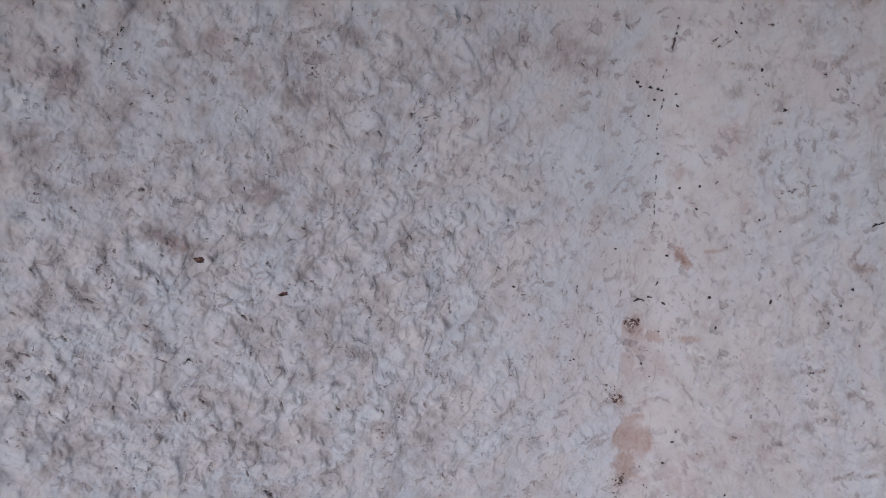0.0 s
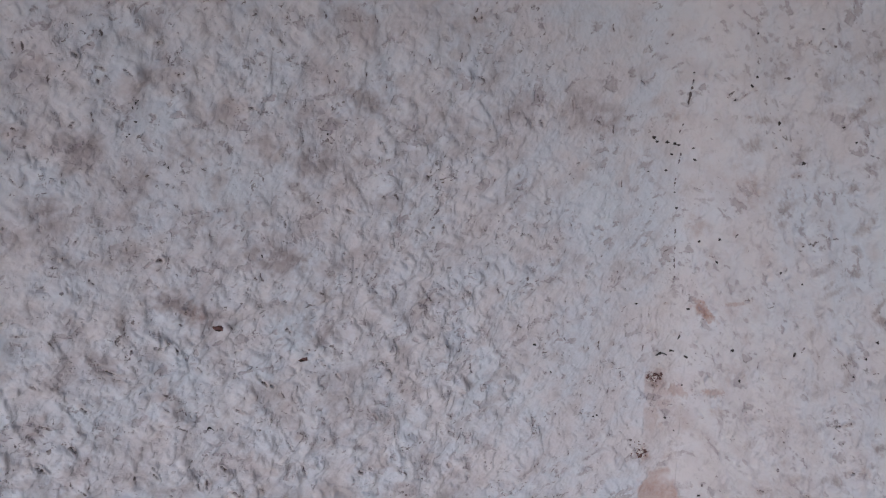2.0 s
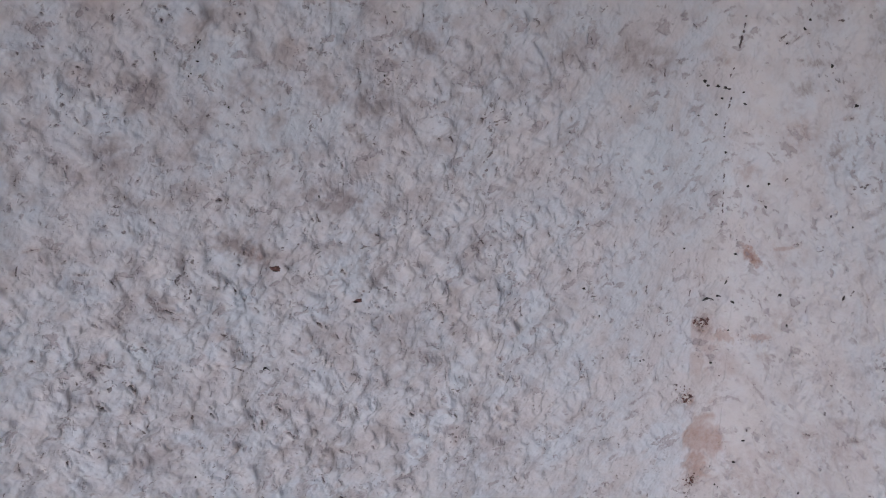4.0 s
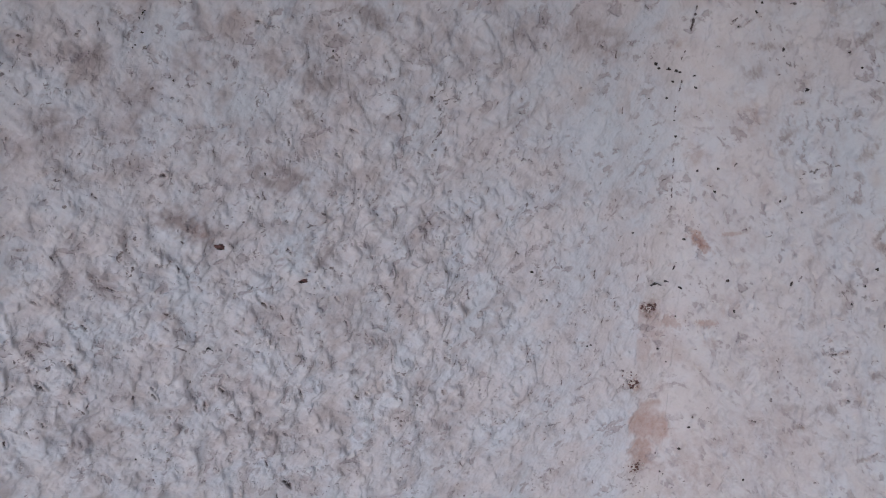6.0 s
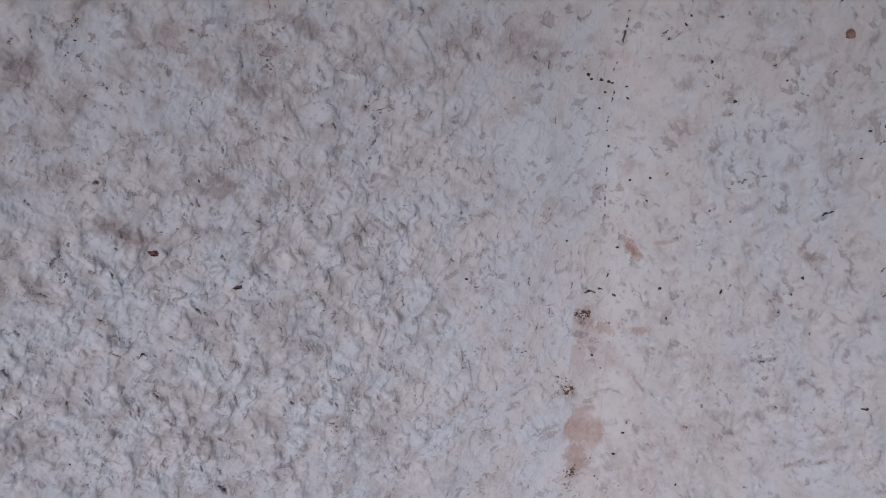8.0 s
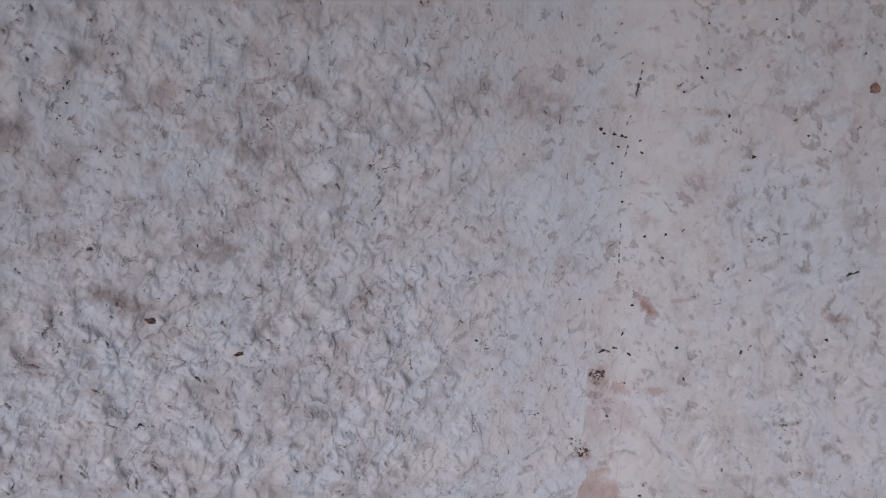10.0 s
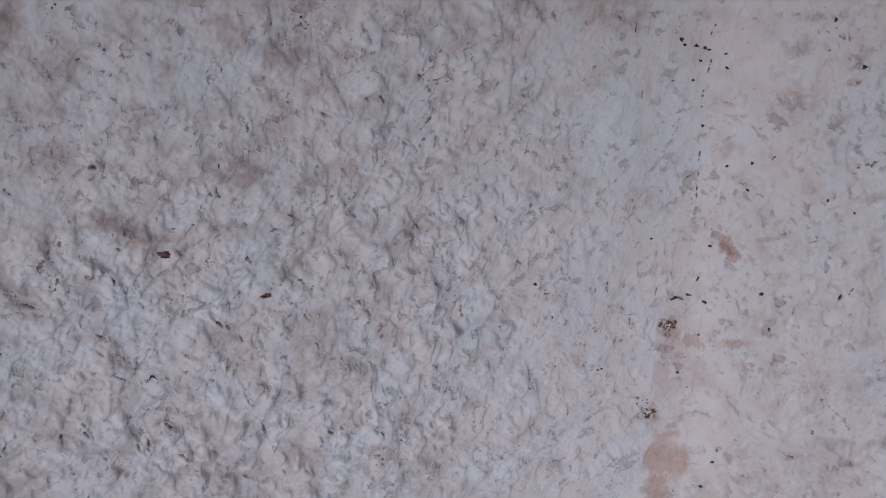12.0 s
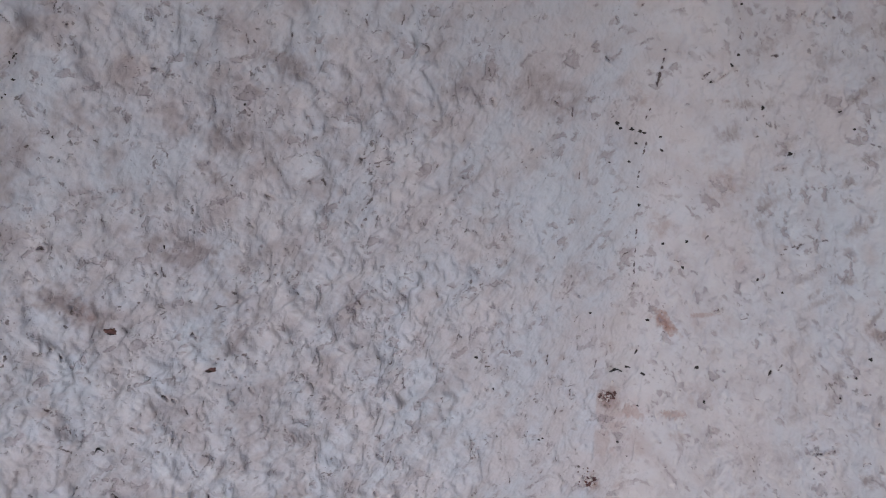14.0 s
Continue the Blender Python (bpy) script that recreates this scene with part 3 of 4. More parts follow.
stain_shade(0.0521, 1.1042, 11.57, 2.82, 50, 'grey', 0.7)
stain_shade(0.0843, 1.1152, 13.44, 2.17, 42, 'grey', 0.9)
stain_shade(0.0749, 1.1022, 8.58, 2.60, 39, 'grey', 0.7)
stain_shade(0.0446, 1.0782, 15.33, 2.57, 55, 'grey', 0.9)
stain_shade(0.0847, 1.0943, 8.75, 3.01, 70, 'grey', 1)
stain_shade(0.1050, 1.0967, 7.95, 2.50, 48, 'grey', 0.8)
stain_shade(0.0675, 1.0671, 15.85, 3.12, 42, 'grey', 0.7)
stain_shade(0.0832, 1.0747, 7.51, 2.73, 32, 'grey', 0.8)
stain_shade(0.0701, 1.0615, 15.68, 1.59, 52, 'grey', 0.9)
stain_shade(0.0943, 1.0676, 13.48, 2.04, 67, 'grey', 0.8)
stain_shade(0.0988, 1.0653, 14.00, 3.49, 33, 'grey', 0.9)
stain_shade(0.0878, 1.0520, 7.20, 2.78, 36, 'grey', 1)
stain_shade(0.0640, 1.0374, 9.57, 2.58, 60, 'grey', 0.7)
stain_shade(0.1148, 1.0643, 16.04, 3.79, 33, 'grey', 0.4)
stain_shade(0.1039, 1.0153, 9.59, 2.73, 44, 'grey', 1.1)
stain_shade(0.1233, 1.0551, 9.93, 2.56, 42, 'grey', 1)
stain_shade(0.1296, 1.0604, 6.33, 3.28, 42, 'grey', 1)
stain_shade(0.1293, 1.0352, 7.14, 2.29, 39, 'grey', 0.9)
stain_shade(0.1239, 1.0244, 9.12, 1.83, 55, 'grey', 0.8)
stain_shade(0.0718, 1.0198, 6.74, 2.91, 39, 'grey', 0.6)
stain_shade(0.0848, 1.0308, 7.13, 4.33, 85, 'grey', 0.6)
stain_shade(0.0955, 1.0281, 7.38, 2.42, 37, 'grey', 0.5)
stain_shade(0.1261, 1.0028, 9.28, 1.91, 45, 'grey', 0.8)
stain_shade(0.1065, 1.1476, 8.78, 2.81, 55, 'grey', 0.7)
stain_shade(0.0959, 1.1373, 6.19, 2.49, 49, 'grey', 0.6)
stain_shade(0.1072, 1.1193, 9.96, 2.42, 44, 'grey', 0.6)
stain_shade(0.0970, 1.1101, 9.57, 4.88, 97, 'grey', 0.4)
stain_shade(0.1137, 1.0803, 10.26, 2.25, 64, 'grey', 0.7)
stain_shade(0.1183, 1.0926, 6.09, 1.78, 56, 'grey', 0.6)
stain_shade(0.0534, 0.9865, 11.58, 2.56, 46, 'grey', 0.6)
stain_shade(0.0393, 0.9894, 9.01, 2.73, 35, 'grey', 0.7)
stain_shade(0.0672, 0.9742, 21.77, 3.12, 37, 'grey', 0.5)
stain_shade(0.0828, 0.9856, 14.59, 2.44, 48, 'grey', 0.6)
pit(0.0907, 1.1548, 5.45, 1.11, 89, 0.8)
pit(0.0909, 1.1595, 2.24, 1.92, 56, 0.9)
pit(0.0759, 1.1345, 2.62, 1.44, 28, 0.8)
pit(0.0704, 1.1251, 6.79, 0.76, 51, 0.7)
pit(0.0507, 1.0955, 4.33, 1.37, 38, 1)
pit(0.0966, 1.1232, 2.89, 0.74, 19, 0.9)
pit(0.1046, 1.1253, 1.93, 0.70, 28, 0.7)
pit(0.0489, 1.0560, 2.35, 1.47, 85, 0.9)
pit(0.0325, 1.0340, 3.65, 2.14, 41, 0.9)
pit(0.0583, 1.0251, 3.86, 1.32, 78, 0.9)
pit(0.0989, 1.0647, 2.88, 2.04, 65, 1)
pit(0.0817, 1.0157, 4.11, 1.19, 52, 1)
pit(0.0823, 1.0097, 5.27, 1.26, 36, 1)
pit(0.0880, 1.0142, 4.67, 1.40, 43, 1)
pit(0.0781, 1.0105, 2.69, 1.04, 39, 0.7)
pit(0.0951, 0.9981, 4.61, 1.66, 41, 1)
pit(0.0758, 0.9722, 5.12, 1.97, 30, 1)
pit(0.0504, 0.9550, 4.93, 2.64, 49, 1.1)
pit(0.0540, 0.9582, 3.25, 0.87, 47, 0.8)
pit(0.1111, 1.1192, 1.92, 0.70, 29, 0.9)
pit(0.0514, 1.1424, 5.56, 0.88, 174, 0.8)
pit(0.0480, 1.1431, 3.68, 0.98, 46, 0.8)
pit(0.0235, 1.1065, 3.08, 1.04, 22, 0.8)
pit(0.0342, 1.0005, 3.46, 1.46, 60, 0.9)
pit(0.0600, 1.0424, 3.41, 0.81, 43, 0.5)
pit(0.0680, 1.0484, 4.56, 0.80, 38, 0.6)
pit(0.0963, 1.0515, 2.92, 0.98, 35, 0.5)
pit(0.0905, 1.0454, 1.82, 0.79, 38, 0.8)
pit(0.0970, 1.1101, 2.05, 0.73, 29, 0.5)
pit(0.1140, 1.0426, 4.17, 0.74, 53, 0.7)
pit(0.1190, 0.9908, 5.31, 0.95, 51, 0.8)
pit(0.1114, 0.9861, 5.49, 1.16, 56, 0.7)
pit(0.0589, 0.9438, 3.32, 1.75, 51, 0.9)
pit(0.0736, 0.9570, 2.31, 1.08, 47, 0.9)
pit(0.0878, 0.9680, 3.00, 1.22, 51, 0.8)
pit(0.0833, 0.9746, 1.87, 1.02, 52, 0.8)
pit(0.0892, 1.1285, 1.52, 0.71, 28, 0.5)
stain_shade(-0.0156, 0.9839, 13.92, 9.92, 146, 'warm', 1.0)
stain_shade(-0.0205, 0.9488, 11.75, 8.35, 124, 'warm', 1.0)
stain_shade(-0.0137, 0.9024, 11.28, 7.94, 157, 'warm', 1.0)
stain_shade(-0.0155, 0.9831, 9.39, 6.53, 150, 'bare', 0.8)
stain_shade(-0.0202, 0.9488, 7.24, 5.18, 126, 'bare', 0.9)
stain_shade(0.0223, 0.9760, 15.07, 4.62, 37, 'warm', 0.7)
stain_shade(0.0404, 0.9707, 13.94, 3.93, 45, 'warm', 0.6)
stain_shade(0.0596, 0.9756, 13.43, 3.36, 52, 'warm', 0.6)
stain_shade(0.0298, 0.9294, 20.68, 5.65, 45, 'warm', 0.7)
stain_shade(0.0417, 0.9433, 15.47, 4.69, 38, 'warm', 0.6)
stain_shade(0.0749, 0.9944, 12.54, 3.62, 52, 'warm', 0.5)
stain_shade(0.0594, 1.0098, 13.92, 4.09, 50, 'warm', 0.5)
stain_shade(0.0109, 0.9594, 14.14, 6.15, 26, 'warm', 0.5)
stain_shade(0.0325, 1.0163, 12.56, 4.41, 33, 'warm', 0.5)
stain_shade(0.0091, 1.0405, 12.87, 7.08, 23, 'warm', 0.5)
stain_shade(0.0386, 1.0544, 13.14, 4.11, 45, 'warm', 0.4)
stain_shade(0.0182, 1.0848, 15.57, 4.22, 34, 'warm', 0.4)


def scales(count, low, high, seed, size, height, lean, darkened):
    """Scales left by the trowel, too many to count: each rises gently and breaks off along a crooked lip, some with
    dark bits along the break.
    """
    rng = random.Random(seed)
    for _ in range(count):
        s, z = rng.uniform(low, high), rng.uniform(0.88, 1.22)
        strength = np.clip(0.45 + (-s - 0.055) / 0.07, 0.45, 1.0) if s < 0 else 0.8
        strength *= 0.8 + 0.5 * float(lattice(np.array([s * 22.0]), np.array([z * 22.0]), 34)[0])
        strength *= 1.0 - 0.35 * min(max((z - 1.05) / 0.05, 0.0), 1.0)
        if strength < rng.uniform(0.0, 0.5):
            continue
        length, ramp = size * rng.lognormvariate(1.95, 0.38) / 1000, size * rng.uniform(4.0, 8.0) / 1000
        drop = size * rng.uniform(1.2, 2.8) / 1000
        w = stretch(s, z, max(length, ramp) * 1.4 + 0.001)
        turn = radians(lean + rng.gauss(0, 20))
        ds, dz = SS[w] - s, ZZ[w] - z
        k = rng.uniform(0, 200)
        along = ds * math.cos(turn) + dz * math.sin(turn)
        across = dz * math.cos(turn) - ds * math.sin(turn)
        across = across * (1 if -math.sin(turn) > 0 else -1)
        bow = rng.gauss(0.0, 0.12) * along * along / length
        across = across + bow + 0.0008 * lattice(SS[w] * 240 + k, ZZ[w] * 240, 35) + 0.00022 * lattice(SS[w] * 800, ZZ[w] * 900 + k, 36)
        ends = fall(abs(along) / (length / 2) + 0.25 * lattice(SS[w] * 500, ZZ[w] * 500 + k, 37), 0.35, 1.25)
        shape = np.where(across < 0, fall(-across / ramp, 0.0, 1.0), fall(across / drop, 0.0, 1.0))
        LIFT[w] += height * strength * rng.uniform(0.4, 1.05) * shape * ends
        if rng.random() < darkened:
            at, half = rng.uniform(-0.3, 0.3) * length, rng.uniform(0.0008, 0.0026)
            bit = fall(abs(across - drop * 0.6) / 0.0007, 0.1, 1.0) * fall(abs(along - at) / half, 0.5, 1.1)
            add(MASKS["dirt_shade"], w, rng.uniform(0.35, 0.75) * bit)
            add(MASKS["warm"], w, 0.5 * fall(np.hypot(across, along - at) / 0.0022, 0.2, 1.0))


scales(1100, -0.32, -0.02, 5, 1.0, 0.0013, 115, 0.12)
scales(2300, -0.32, -0.03, 9, 0.7, 0.0009, 106, 0.14)
scales(420, -0.01, 0.16, 6, 1.1, 0.0015, 48, 0.08)
scales(1200, -0.02, 0.16, 10, 0.6, 0.0011, 44, 0.10)
scales(420, -0.11, -0.015, 11, 0.6, 0.0010, 108, 0.10)
nicks(420, -0.32, -0.05, 7)
nicks(340, -0.06, 0.16, 8)


def relief():
    """How far the plaster stands out: trowelled waves, thrown lumps, torn ledges and grain."""
    n = lattice
    # Rough on the older wall, calmer towards the corner and beyond it.
    rough = 0.30 + 0.70 * np.clip((-SS - 0.04) / 0.09, 0, 1) + 0.45 * np.clip((SS + 0.005) / 0.03, 0, 1)
    rough *= 1.0 + 0.35 * n(SS * 20, ZZ * 20, 1)
    rough *= 0.92 + 0.08 * np.clip((1.09 - ZZ) / 0.08, 0, 1)
    rough *= 1.0 - CALM
    # The drag of the trowel: steeply down to the corner on both walls.
    side = np.where(SS < 0, 1.0, -1.0)
    u, v = (SS * 0.6 - side * ZZ * 0.8), (side * SS * 0.8 + ZZ * 0.6)
    wx = 0.0022 * n(SS * 85, ZZ * 85, 2) + 0.0005 * n(SS * 260, ZZ * 260, 14)
    wy = 0.0022 * n(SS * 85, ZZ * 85, 3) + 0.0005 * n(SS * 260, ZZ * 260, 15)
    h = 0.0018 * n(SS * 16, ZZ * 16, 4) + 0.0011 * n(SS * 42, ZZ * 42, 5)
    # Rounded lumps with narrow creases between them, and a finer stipple.
    big, small = n((u + wx) * 85, (v + wy) * 120, 6), n((u + wx) * 165, (v + wy) * 225, 7)
    lumps = 0.5 * np.tanh(1.4 * big) + 0.14 * small + 0.35 * n(SS * 70, ZZ * 62, 19)
    lumps += 0.34 * np.minimum(abs(n((u + wy) * 90, (v + wx) * 120, 16)), 0.5) - 0.08
    lumps += 0.04 * n(SS * 430, ZZ * 430, 8)
    h += 0.0017 * rough * lumps
    # Layers of old wash, broken off along crooked steps.
    for pitch, seed, at in ((105, 9, 0.18), (60, 18, 0.1)):
        layer = n((SS + wx) * pitch, (ZZ + wy) * pitch * 1.4, seed) + 0.3 * n(SS * pitch * 4, ZZ * pitch * 4, seed + 30)
        h += 0.00024 * (0.35 + 0.65 * np.clip(rough, 0, 1)) * fall(-layer, -at - 0.07, -at)
    h += (0.00005 + 0.00008 * rough) * n(SS * 720, ZZ * 720, 11)
    # Vertical brush drag near the corner.
    brushed = np.exp(-(((SS + 0.05) / 0.05) ** 2))
    h += 0.00004 * brushed * n(SS * 620, ZZ * 150, 13)
    return h + 0.0045 * np.tanh(LIFT / 0.0045)


def base(s, z):
    """The plan of the corner at a height: two straight walls eased into each other. Gives the place and the way out of the wall."""
    e = 0.020 + 0.004 * np.sin(z * 23.0)
    q = np.sqrt(s * s + e * e)
    x, y = -(q - s) / 2, -(q + s) / 2
    tx, ty = (1 - s / q) / 2, -(1 + s / q) / 2
    size = np.hypot(tx, ty)
    return x, y, ty / size, -tx / size


def wall(name, columns, box, label):
    """One wall: its plaster face, and the masonry behind it."""
    s, z, h = SS[columns], ZZ[columns], HEIGHT[columns]
    x, y, nx, ny = base(s, z)
    co = np.stack([x + nx * h, y + ny * h, z], -1).reshape(-1, 3)
    a, b = s.shape
    at = np.arange(a * b).reshape(a, b)
    quads = np.stack([at[:-1, :-1], at[1:, :-1], at[1:, 1:], at[:-1, 1:]], -1).reshape(-1, 4)
    (x0, x1), (y0, y1), (z0, z1) = box
    solid = np.array([(i, j, k) for i in (x0, x1) for j in (y0, y1) for k in (z0, z1)])
    faces = np.array([(0, 1, 3, 2), (4, 6, 7, 5), (0, 4, 5, 1), (2, 3, 7, 6), (0, 2, 6, 4), (1, 5, 7, 3)]) + len(co)
    co, quads = np.concatenate([co, solid]), np.concatenate([quads, faces])
    me = bpy.data.meshes.new(name)
    me.vertices.add(len(co))
    me.vertices.foreach_set("co", co.ravel())
    me.loops.add(quads.size)
    me.loops.foreach_set("vertex_index", quads.ravel())
    me.polygons.add(len(quads))
    me.polygons.foreach_set("loop_start", np.arange(0, quads.size, 4))
    me.polygons.foreach_set("loop_total", np.full(len(quads), 4))
    me.update(calc_edges=True)
    me.polygons.foreach_set("use_smooth", np.r_[np.ones(len(quads) - 6, bool), np.zeros(6, bool)])
    for key, field in MASKS.items():
        layer = me.attributes.new(key, "FLOAT", "POINT")
        layer.data.foreach_set("value", np.r_[field[columns].ravel(), np.zeros(8)].astype(np.float32))
    place = me.attributes.new("place", "FLOAT_VECTOR", "POINT")
    flat = np.concatenate([np.stack([-abs(s), z, 0 * s], -1).reshape(-1, 3), solid])
    place.data.foreach_set("vector", flat.astype(np.float32).ravel())
    me.materials.append(PLASTER)
    me.validate()
    return tagged(new(name, me), label, "wall", kind="structure")


for s, z, length, width in ((-0.0156, 0.9842, 10.5, 8.0), (-0.0203, 0.9490, 10.0, 7.5), (-0.0137, 0.9024, 9.0, 6.5)):
    w, d = distance(s, z, length, width, 120, 0.5, s * 4000)
    add(MASKS["dirt_shade"], w, 0.50 * fall(d, 0.2, 1.2))
    add(MASKS["warm"], w, 0.9 * fall(d, 0.5, 1.4))
    add(MASKS["grey"], w, 0.9 * fall(d, 0.3, 1.3))
MASKS["worn"][:] = 0.42 + 0.45 * np.clip((-SS - 0.04) / 0.08, 0, 1)
# Warmer wash on the side wall, from a crooked brush line beside the corner.
brush_line = -0.0206 + 0.0011 * lattice(ZZ * 60, SS * 0 + 3.5, 21) + 0.0004 * lattice(ZZ * 400, SS * 200, 22)
MASKS["blush"][:] = fall(-SS, -brush_line - 0.006, -brush_line + 0.0005) * (1 - 0.6 * np.clip((SS - 0.03) / 0.07, 0, 1)) * (0.35 + 0.4 * np.clip((1.06 - ZZ) / 0.08, 0, 1))
for key in ("bare", "warm"):
    MASKS[key] *= np.where(abs(SS + 0.02) < 0.012, fall(-SS, -brush_line - 0.0008, -brush_line + 0.0004), 1.0)
HEIGHT = relief()
edge = np.ones_like(SS)
edge[0], edge[-1], edge[:, 0], edge[:, -1] = 0, 0, 0, 0
HEIGHT = np.where(edge > 0, HEIGHT, -0.02)
MIDDLE = int(np.argmin(abs(S)))
wall("wall_rear", slice(0, MIDDLE + 1), ((S[0], 0.3), (0.02, 0.3), (-0.3, 2.7)),
     "rough whitewashed plaster wall, lumpy, weathered grey and brown")
wall("wall_side", slice(MIDDLE, None), ((0.02, 0.3), (-S[-1], 0.02), (-0.3, 2.7)),
     "smoother whitewashed plaster wall with peeling ochre patches")


# ---- unseen ground added below the walls, pale to bounce light up ----
def ground():
    bm = bmesh.new()
    rim = [-60.0, -12.0, -3.0, -1.5, -0.7, 0.0, 0.4, 4.0, 60.0]
    rows = [[bm.verts.new((x, y, 0.012 * noise.noise((x * 1.7, y * 1.7, 0.0)) if abs(x) < 5 and abs(y) < 5 else 0.0)) for y in rim] for x in rim]
    for r0, r1 in zip(rows, rows[1:]):
        for a, b, c, d in zip(r0, r1, r1[1:], r0[1:]):
            bm.faces.new((a, b, c, d))
    me = bpy.data.meshes.new("ground")
    bm.to_mesh(me)
    bm.free()
    me.materials.append(EARTH)
    tagged(new("ground", me), "plain pale ground added out of view to bounce light upward", "ground", kind="structure")


ground()


# ---- slab added out of view, to shade the corner from above ----
def shade_slab():
    bm = bmesh.new()
    bmesh.ops.create_cube(bm, size=1.0)
    for v in bm.verts:
        v.co = Vector((-0.55 + v.co.x * 1.3, -0.45 + v.co.y * 1.2, 1.53 + v.co.z * 0.12))
    bmesh.ops.bevel(bm, geom=bm.edges[:], offset=0.006, segments=2, affect="EDGES")
    me = bpy.data.meshes.new("ceiling")
    bm.to_mesh(me)
    bm.free()
    me.materials.append(PLASTER)
    tagged(new("ceiling", me), "plain slab added out of view to shade the wall corner", "ceiling", kind="structure")


shade_slab()


# ---- what sticks to the walls ----
def seat(s, z, angle=0.0):
    """The pose of a thing on the plaster: its x along the wall at that angle, its z out of the wall."""
    i, j = min(np.searchsorted(S, s), len(S) - 1), min(np.searchsorted(Z, z), len(Z) - 1)
    x, y, nx, ny = (float(v) for v in base(S[i], Z[j]))
    h = float(HEIGHT[i, j])
    out = Vector((nx, ny, 0))
    up = Vector((0, 0, 1))
    along = up.cross(out)
    m = Matrix((along, up, out)).transposed().to_4x4()
    return Matrix.Translation((x + nx * h, y + ny * h, Z[j])) @ m @ Matrix.Rotation(radians(angle), 4, "Z")


def crumb(length, width, thick, seed, rag=0.35, level=2):
    """An uneven crumb, flat below: sizes in metres."""
    bm = bmesh.new()
    bmesh.ops.create_icosphere(bm, subdivisions=level, radius=1.0)
    for v in bm.verts:
        k = 1 + rag * noise.noise(v.co * 1.4 + Vector((seed, 0, 0))) + 0.5 * rag * noise.noise(v.co * 3.6 + Vector((0, seed, 0)))
        v.co = Vector((v.co.x * k * length / 2, v.co.y * k * width / 2, max(v.co.z, -0.4) * k * thick))
    for f in bm.faces:
        f.smooth = True
    return bm


def part(name, bm, material, parent=None, label="", m=None):
    me = bpy.data.meshes.new(name)
    bm.to_mesh(me)
    bm.free()
    me.materials.append(material)
    ob = new(name, me)
    ob.parent = parent
    if m:
        ob.matrix_local = m
    if label:
        ob["label"] = label
    return ob


def dirt_speck(s, z, length, width, angle):
    bm = crumb(length / 1250, width / 1300, 0.00035, s * 5000 + z * 900, 1.0)
    ob = part("dirt_speck", bm, SOOT, m=seat(s, z, angle))
    small = "tiny" if max(length, width) < 1.3 else "small"
    tagged(ob, f"{small} black speck of dried dirt stuck to the whitewashed plaster", "dirt", "dirt specks on the walls")


def curled_flake(s, z, length, width, angle):
    """A thin flake that curls away from the wall at both ends, and the crumb that holds it."""
    base_ob = new("curled_flake")
    base_ob.matrix_world = seat(s, z, angle)
    bm = bmesh.new()
    rows = []
    for k in range(13):
        t = k / 12 * 2 - 1
        half = width / 2000 * (0.55 + 0.35 * noise.noise((t * 2.3, s * 900, 0))) * (1 - 0.6 * t * t)
        rise = 0.0003 + 0.0011 * t * t + 0.0003 * noise.noise((t * 3.0, z * 700, 1))
        sway = 0.25 * width / 1000 * math.sin(t * 2.6 + s * 900)
        rows.append([bm.verts.new((t * length / 2000, sway + side * half, rise + lift)) for side, lift in ((-1, 0), (1, 0), (1, 0.00018), (-1, 0.00018))])
    for r0, r1 in zip(rows, rows[1:]):
        for a in range(4):
            bm.faces.new((r0[a], r0[(a + 1) % 4], r1[(a + 1) % 4], r1[a]))
    bm.faces.new(rows[0]), bm.faces.new(rows[-1][::-1])
    bmesh.ops.recalc_face_normals(bm, faces=bm.faces)
    part("flake", bm, FLAKE, base_ob)
    part("root", crumb(length / 2600, width / 1300, 0.0005, s * 800), SOOT, base_ob)
    tagged(base_ob, "curled black flake of old paint hanging off the plaster", "paint flake", "curled flakes on the walls")


def rust_chip(s, z, length, width, angle):
    base_ob = new("rust_chip")
    base_ob.matrix_world = seat(s, z, angle)
    part("chip", crumb(length / 1000, width / 1000, 0.0004, s * 400, 0.9, 3), RUST, base_ob)
    part("dark_edge", crumb(length / 1700, width / 2400, 0.0005, z * 300, 0.7), SOOT, base_ob, m=Matrix.Translation((0.0002, width / 3600, 0.0001)))
    tagged(base_ob, "rust-red stone chip bedded in the whitewashed plaster", "stone chip", "rust-red chips in the wall")


def grain_cluster(s, z, length, width, angle, count):
    base_ob = new("grain_cluster")
    base_ob.matrix_world = seat(s, z, angle)
    rng = random.Random(int(abs(s) * 1e5))
    for k in range(count * 3):
        far, turn = abs(rng.gauss(0, 0.72)), rng.uniform(0, 2 * math.pi)
        size = rng.uniform(0.4, 1.6) / 1000 * (1.25 - min(far, 1.0) * 0.6)
        m = Matrix.Translation((far * math.cos(turn) * length / 2000, far * math.sin(turn) * width / 2000, rng.uniform(-0.0001, 0.0006) * (1 - min(far, 1))))
        pale = rng.random() < 0.4
        part("pale_grain" if pale else "grain", crumb(size, size * rng.uniform(0.5, 0.9), size * 0.45, k * 7.7, 0.5, 1),
             PALE_GRAIN if pale else GRAIN, base_ob, m=m @ Matrix.Rotation(rng.uniform(0, 3.1), 4, "Z"))
    tagged(base_ob, "cluster of dark brown crumbly grains in the wall corner", "debris cluster", "grain clusters in the corner")


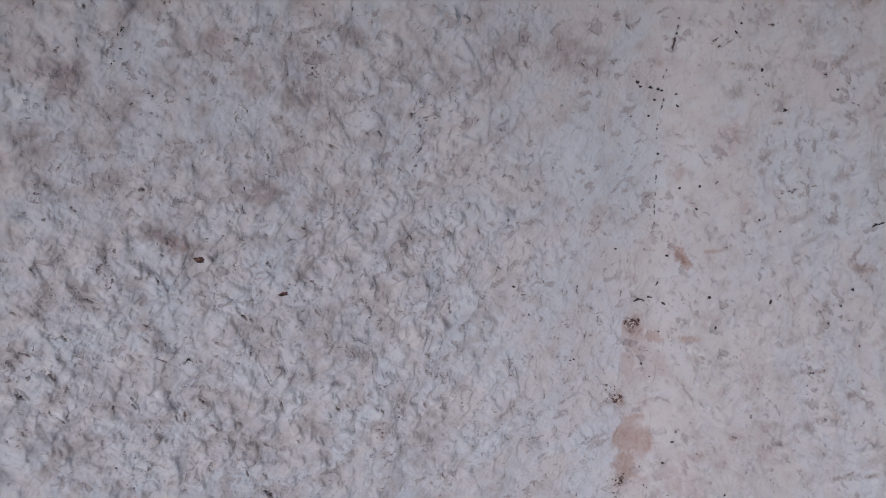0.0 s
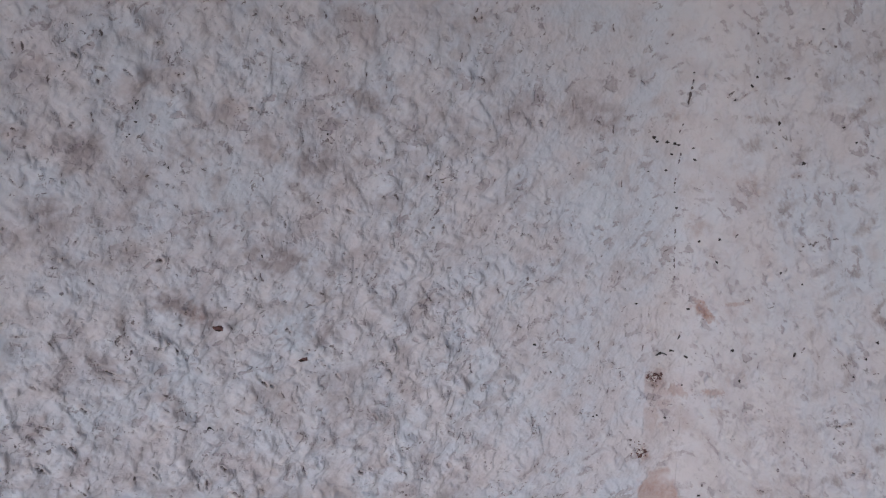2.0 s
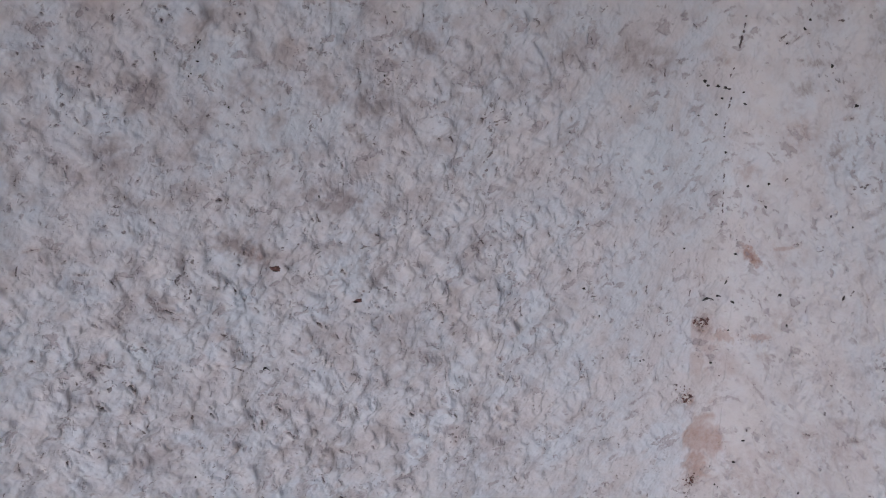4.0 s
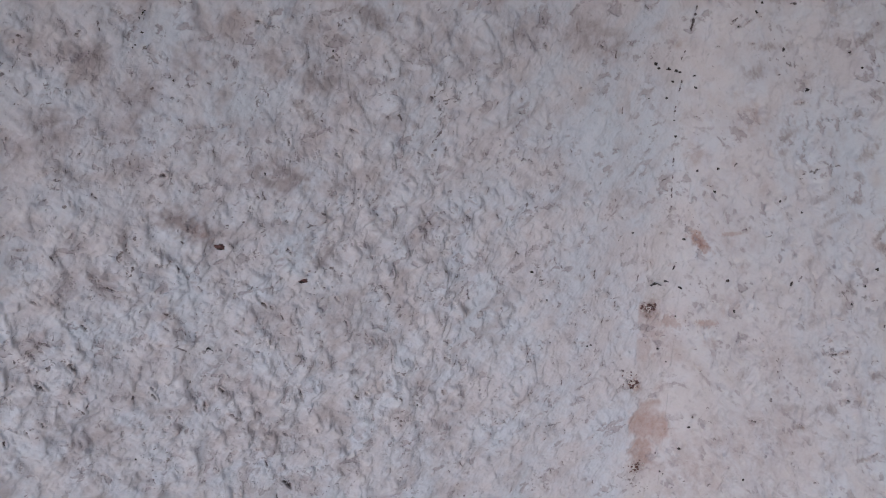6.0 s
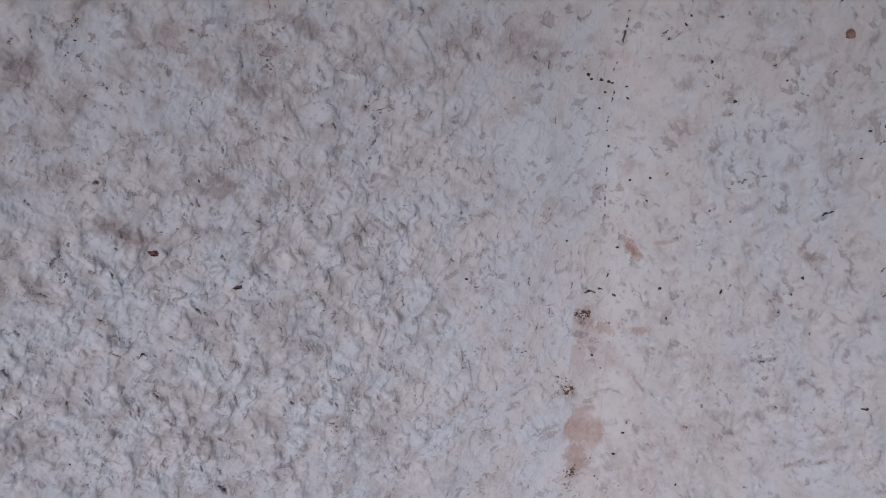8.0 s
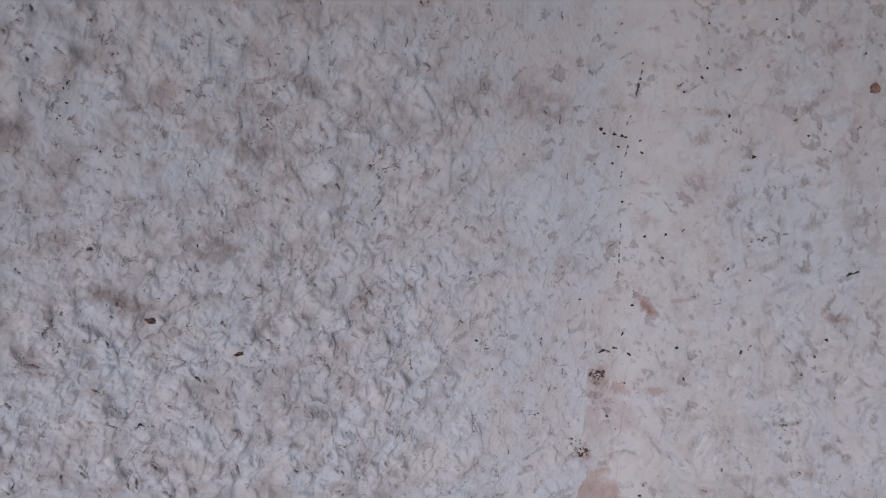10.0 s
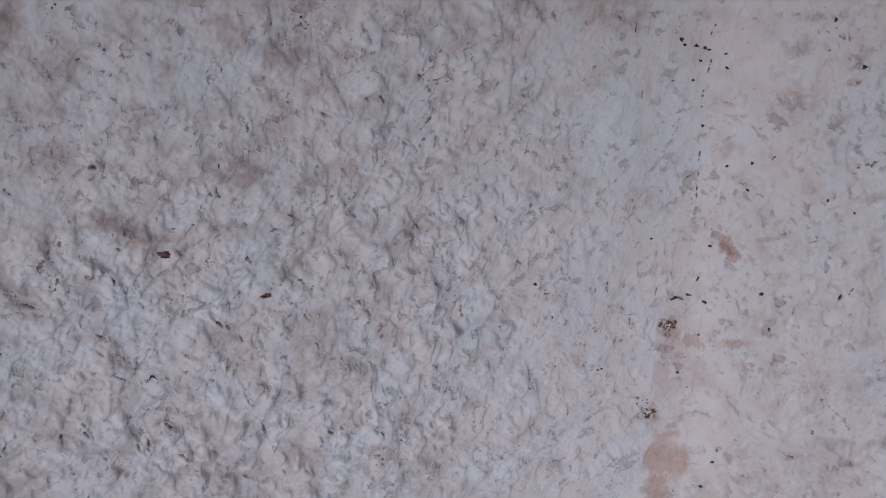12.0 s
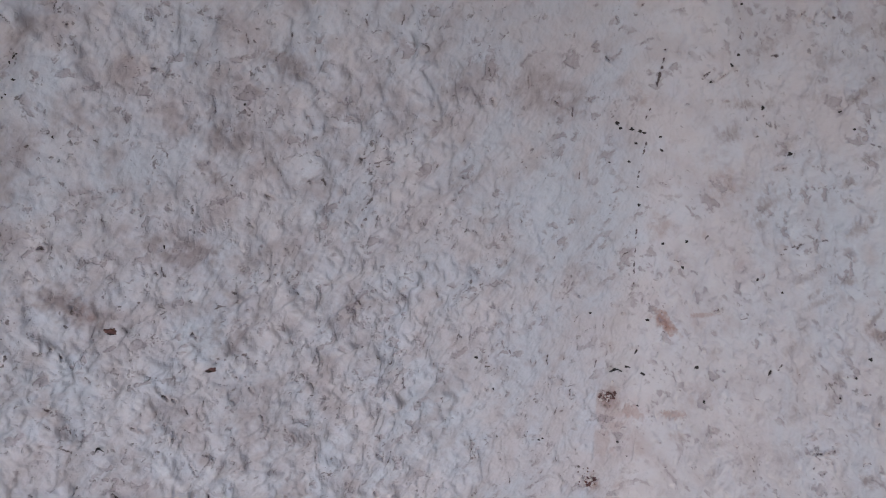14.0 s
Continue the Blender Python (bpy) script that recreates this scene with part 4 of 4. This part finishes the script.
def mud_pellet(s, z, length, width, angle):
    base_ob = new("mud_pellet")
    base_ob.matrix_world = seat(s, z, angle)
    part("pellet", crumb(width / 1000, width / 1000, width / 2000, 3.3, 0.16, 3), MUD, base_ob, m=Matrix.Translation((0, 0, width / 5000)))
    part("dark_crumb", crumb(0.0011, 0.0008, 0.0005, 8.1), SOOT, base_ob, m=Matrix.Translation((-0.0014, -0.0006, 0.0010)))
    tagged(base_ob, "round brown pellet of dried mud stuck to the wall", "mud pellet")


# dark dirt specks stuck to the plaster
dirt_speck(-0.0160, 1.0900, 1.89, 1.32, 159)
dirt_speck(-0.0221, 1.0930, 2.48, 1.46, 146)
dirt_speck(-0.0206, 1.0911, 1.60, 1.09, 157)
dirt_speck(-0.0128, 1.0889, 2.18, 1.11, 163)
dirt_speck(-0.0109, 1.0883, 1.61, 0.91, 171)
dirt_speck(-0.0162, 1.0784, 1.64, 1.13, 158)
dirt_speck(-0.0029, 1.0823, 1.79, 1.02, 134)
dirt_speck(-0.0040, 1.0865, 1.32, 0.72, 15)
dirt_speck(-0.0139, 1.0849, 1.64, 0.89, 137)
dirt_speck(-0.0121, 1.0689, 1.14, 0.90, 148)
dirt_speck(-0.0104, 1.0617, 1.57, 1.27, 124)
dirt_speck(-0.0242, 1.0796, 1.07, 0.66, 158)
dirt_speck(0.0394, 1.1107, 1.56, 1.43, 92)
dirt_speck(0.0518, 1.1006, 2.60, 1.51, 36)
dirt_speck(0.0733, 1.1182, 1.05, 0.71, 35)
dirt_speck(0.0675, 1.1212, 1.05, 0.54, 40)
dirt_speck(0.0239, 1.1187, 1.74, 1.31, 164)
dirt_speck(0.0149, 1.1098, 1.17, 0.82, 24)
dirt_speck(0.0138, 1.0519, 1.37, 1.07, 49)
dirt_speck(0.0146, 1.0426, 1.46, 1.23, 177)
dirt_speck(0.0027, 1.0470, 1.21, 0.98, 18)
dirt_speck(-0.0267, 1.0220, 1.48, 0.94, 148)
dirt_speck(-0.0010, 1.0157, 1.51, 1.29, 2)
dirt_speck(0.0258, 1.0068, 2.62, 1.71, 47)
dirt_speck(0.0325, 0.9968, 2.04, 1.39, 62)
dirt_speck(0.0954, 1.0545, 1.15, 0.74, 47)
dirt_speck(0.0927, 1.0459, 1.30, 0.77, 91)
dirt_speck(0.0131, 0.9276, 2.26, 1.32, 34)
dirt_speck(0.0101, 0.9164, 1.65, 1.49, 157)
dirt_speck(-0.0001, 0.8999, 1.37, 1.25, 28)
dirt_speck(0.0018, 0.8990, 1.06, 0.92, 35)
dirt_speck(0.0579, 1.0551, 0.95, 0.59, 42)
dirt_speck(0.0472, 1.0544, 1.47, 1.07, 69)
dirt_speck(-0.0718, 1.0192, 1.69, 1.11, 140)
dirt_speck(-0.0653, 1.0040, 1.25, 0.85, 127)
dirt_speck(-0.0450, 0.9750, 1.49, 0.76, 152)
dirt_speck(-0.0434, 0.9750, 1.23, 0.74, 145)
dirt_speck(-0.0006, 0.9929, 2.35, 1.11, 154)
dirt_speck(0.0578, 1.0247, 3.28, 1.09, 85)
dirt_speck(-0.0048, 1.0024, 3.09, 0.91, 74)
dirt_speck(-0.0079, 0.9957, 2.74, 1.03, 166)
dirt_speck(-0.1204, 0.9754, 1.10, 0.70, 138)
dirt_speck(-0.2266, 0.9967, 1.13, 0.83, 124)
dirt_speck(-0.1462, 1.1277, 0.83, 0.69, 129)
dirt_speck(-0.1972, 1.1316, 0.75, 0.65, 115)
dirt_speck(-0.2039, 1.1548, 1.30, 0.67, 65)
dirt_speck(-0.2049, 1.1537, 1.04, 0.63, 103)
dirt_speck(-0.2029, 1.1553, 0.78, 0.52, 18)
dirt_speck(-0.2047, 1.1486, 1.00, 0.83, 151)
dirt_speck(-0.2068, 1.1453, 0.71, 0.63, 113)
dirt_speck(-0.2078, 1.1445, 1.03, 0.49, 84)
dirt_speck(-0.1726, 1.0931, 1.43, 0.75, 90)
dirt_speck(0.0487, 0.9233, 1.93, 1.18, 70)
dirt_speck(-0.0098, 0.9650, 1.47, 1.14, 118)
dirt_speck(-0.0034, 0.9582, 0.95, 0.83, 170)
dirt_speck(-0.0009, 0.9800, 1.25, 1.07, 4)

# curled black flakes
curled_flake(-0.0139, 0.9954, 4.80, 1.53, 164)
curled_flake(0.1015, 1.0841, 1.62, 1.15, 84)
curled_flake(0.1036, 1.0858, 4.64, 0.71, 38)
curled_flake(-0.1975, 1.0322, 2.68, 1.16, 170)
curled_flake(0.1313, 1.0232, 3.00, 1.30, 28)
dirt_speck(0.0255, 1.1389, 1.17, 0.77, 25)
dirt_speck(0.0531, 1.1493, 1.35, 0.72, 24)
dirt_speck(0.0262, 1.1228, 1.74, 1.03, 19)
dirt_speck(0.0731, 1.1181, 1.11, 0.73, 36)
dirt_speck(0.0672, 1.1210, 1.12, 0.55, 36)
dirt_speck(0.0961, 1.0549, 1.58, 1.08, 57)
dirt_speck(0.0910, 1.1537, 0.72, 0.51, 31)
dirt_speck(0.1107, 1.1187, 1.69, 0.70, 30)
dirt_speck(0.1102, 1.1086, 2.02, 0.87, 37)
dirt_speck(0.0577, 1.0552, 1.21, 0.83, 76)
dirt_speck(0.0882, 1.0355, 1.01, 0.93, 89)
dirt_speck(0.1160, 1.1227, 1.66, 1.03, 35)

# rust-red chips
rust_chip(-0.1894, 1.0708, 3.57, 1.89, 165)
rust_chip(-0.1626, 1.0476, 4.15, 1.77, 162)

# clusters of brown grains left by an old nest
grain_cluster(-0.0156, 0.9845, 10.67, 7.49, 148, 26)
grain_cluster(-0.0205, 0.9491, 9.02, 6.34, 121, 30)
grain_cluster(-0.0137, 0.9024, 8.54, 5.55, 161, 16)

# round mud pellet
mud_pellet(0.0965, 1.1450, 4.35, 3.05, 34)
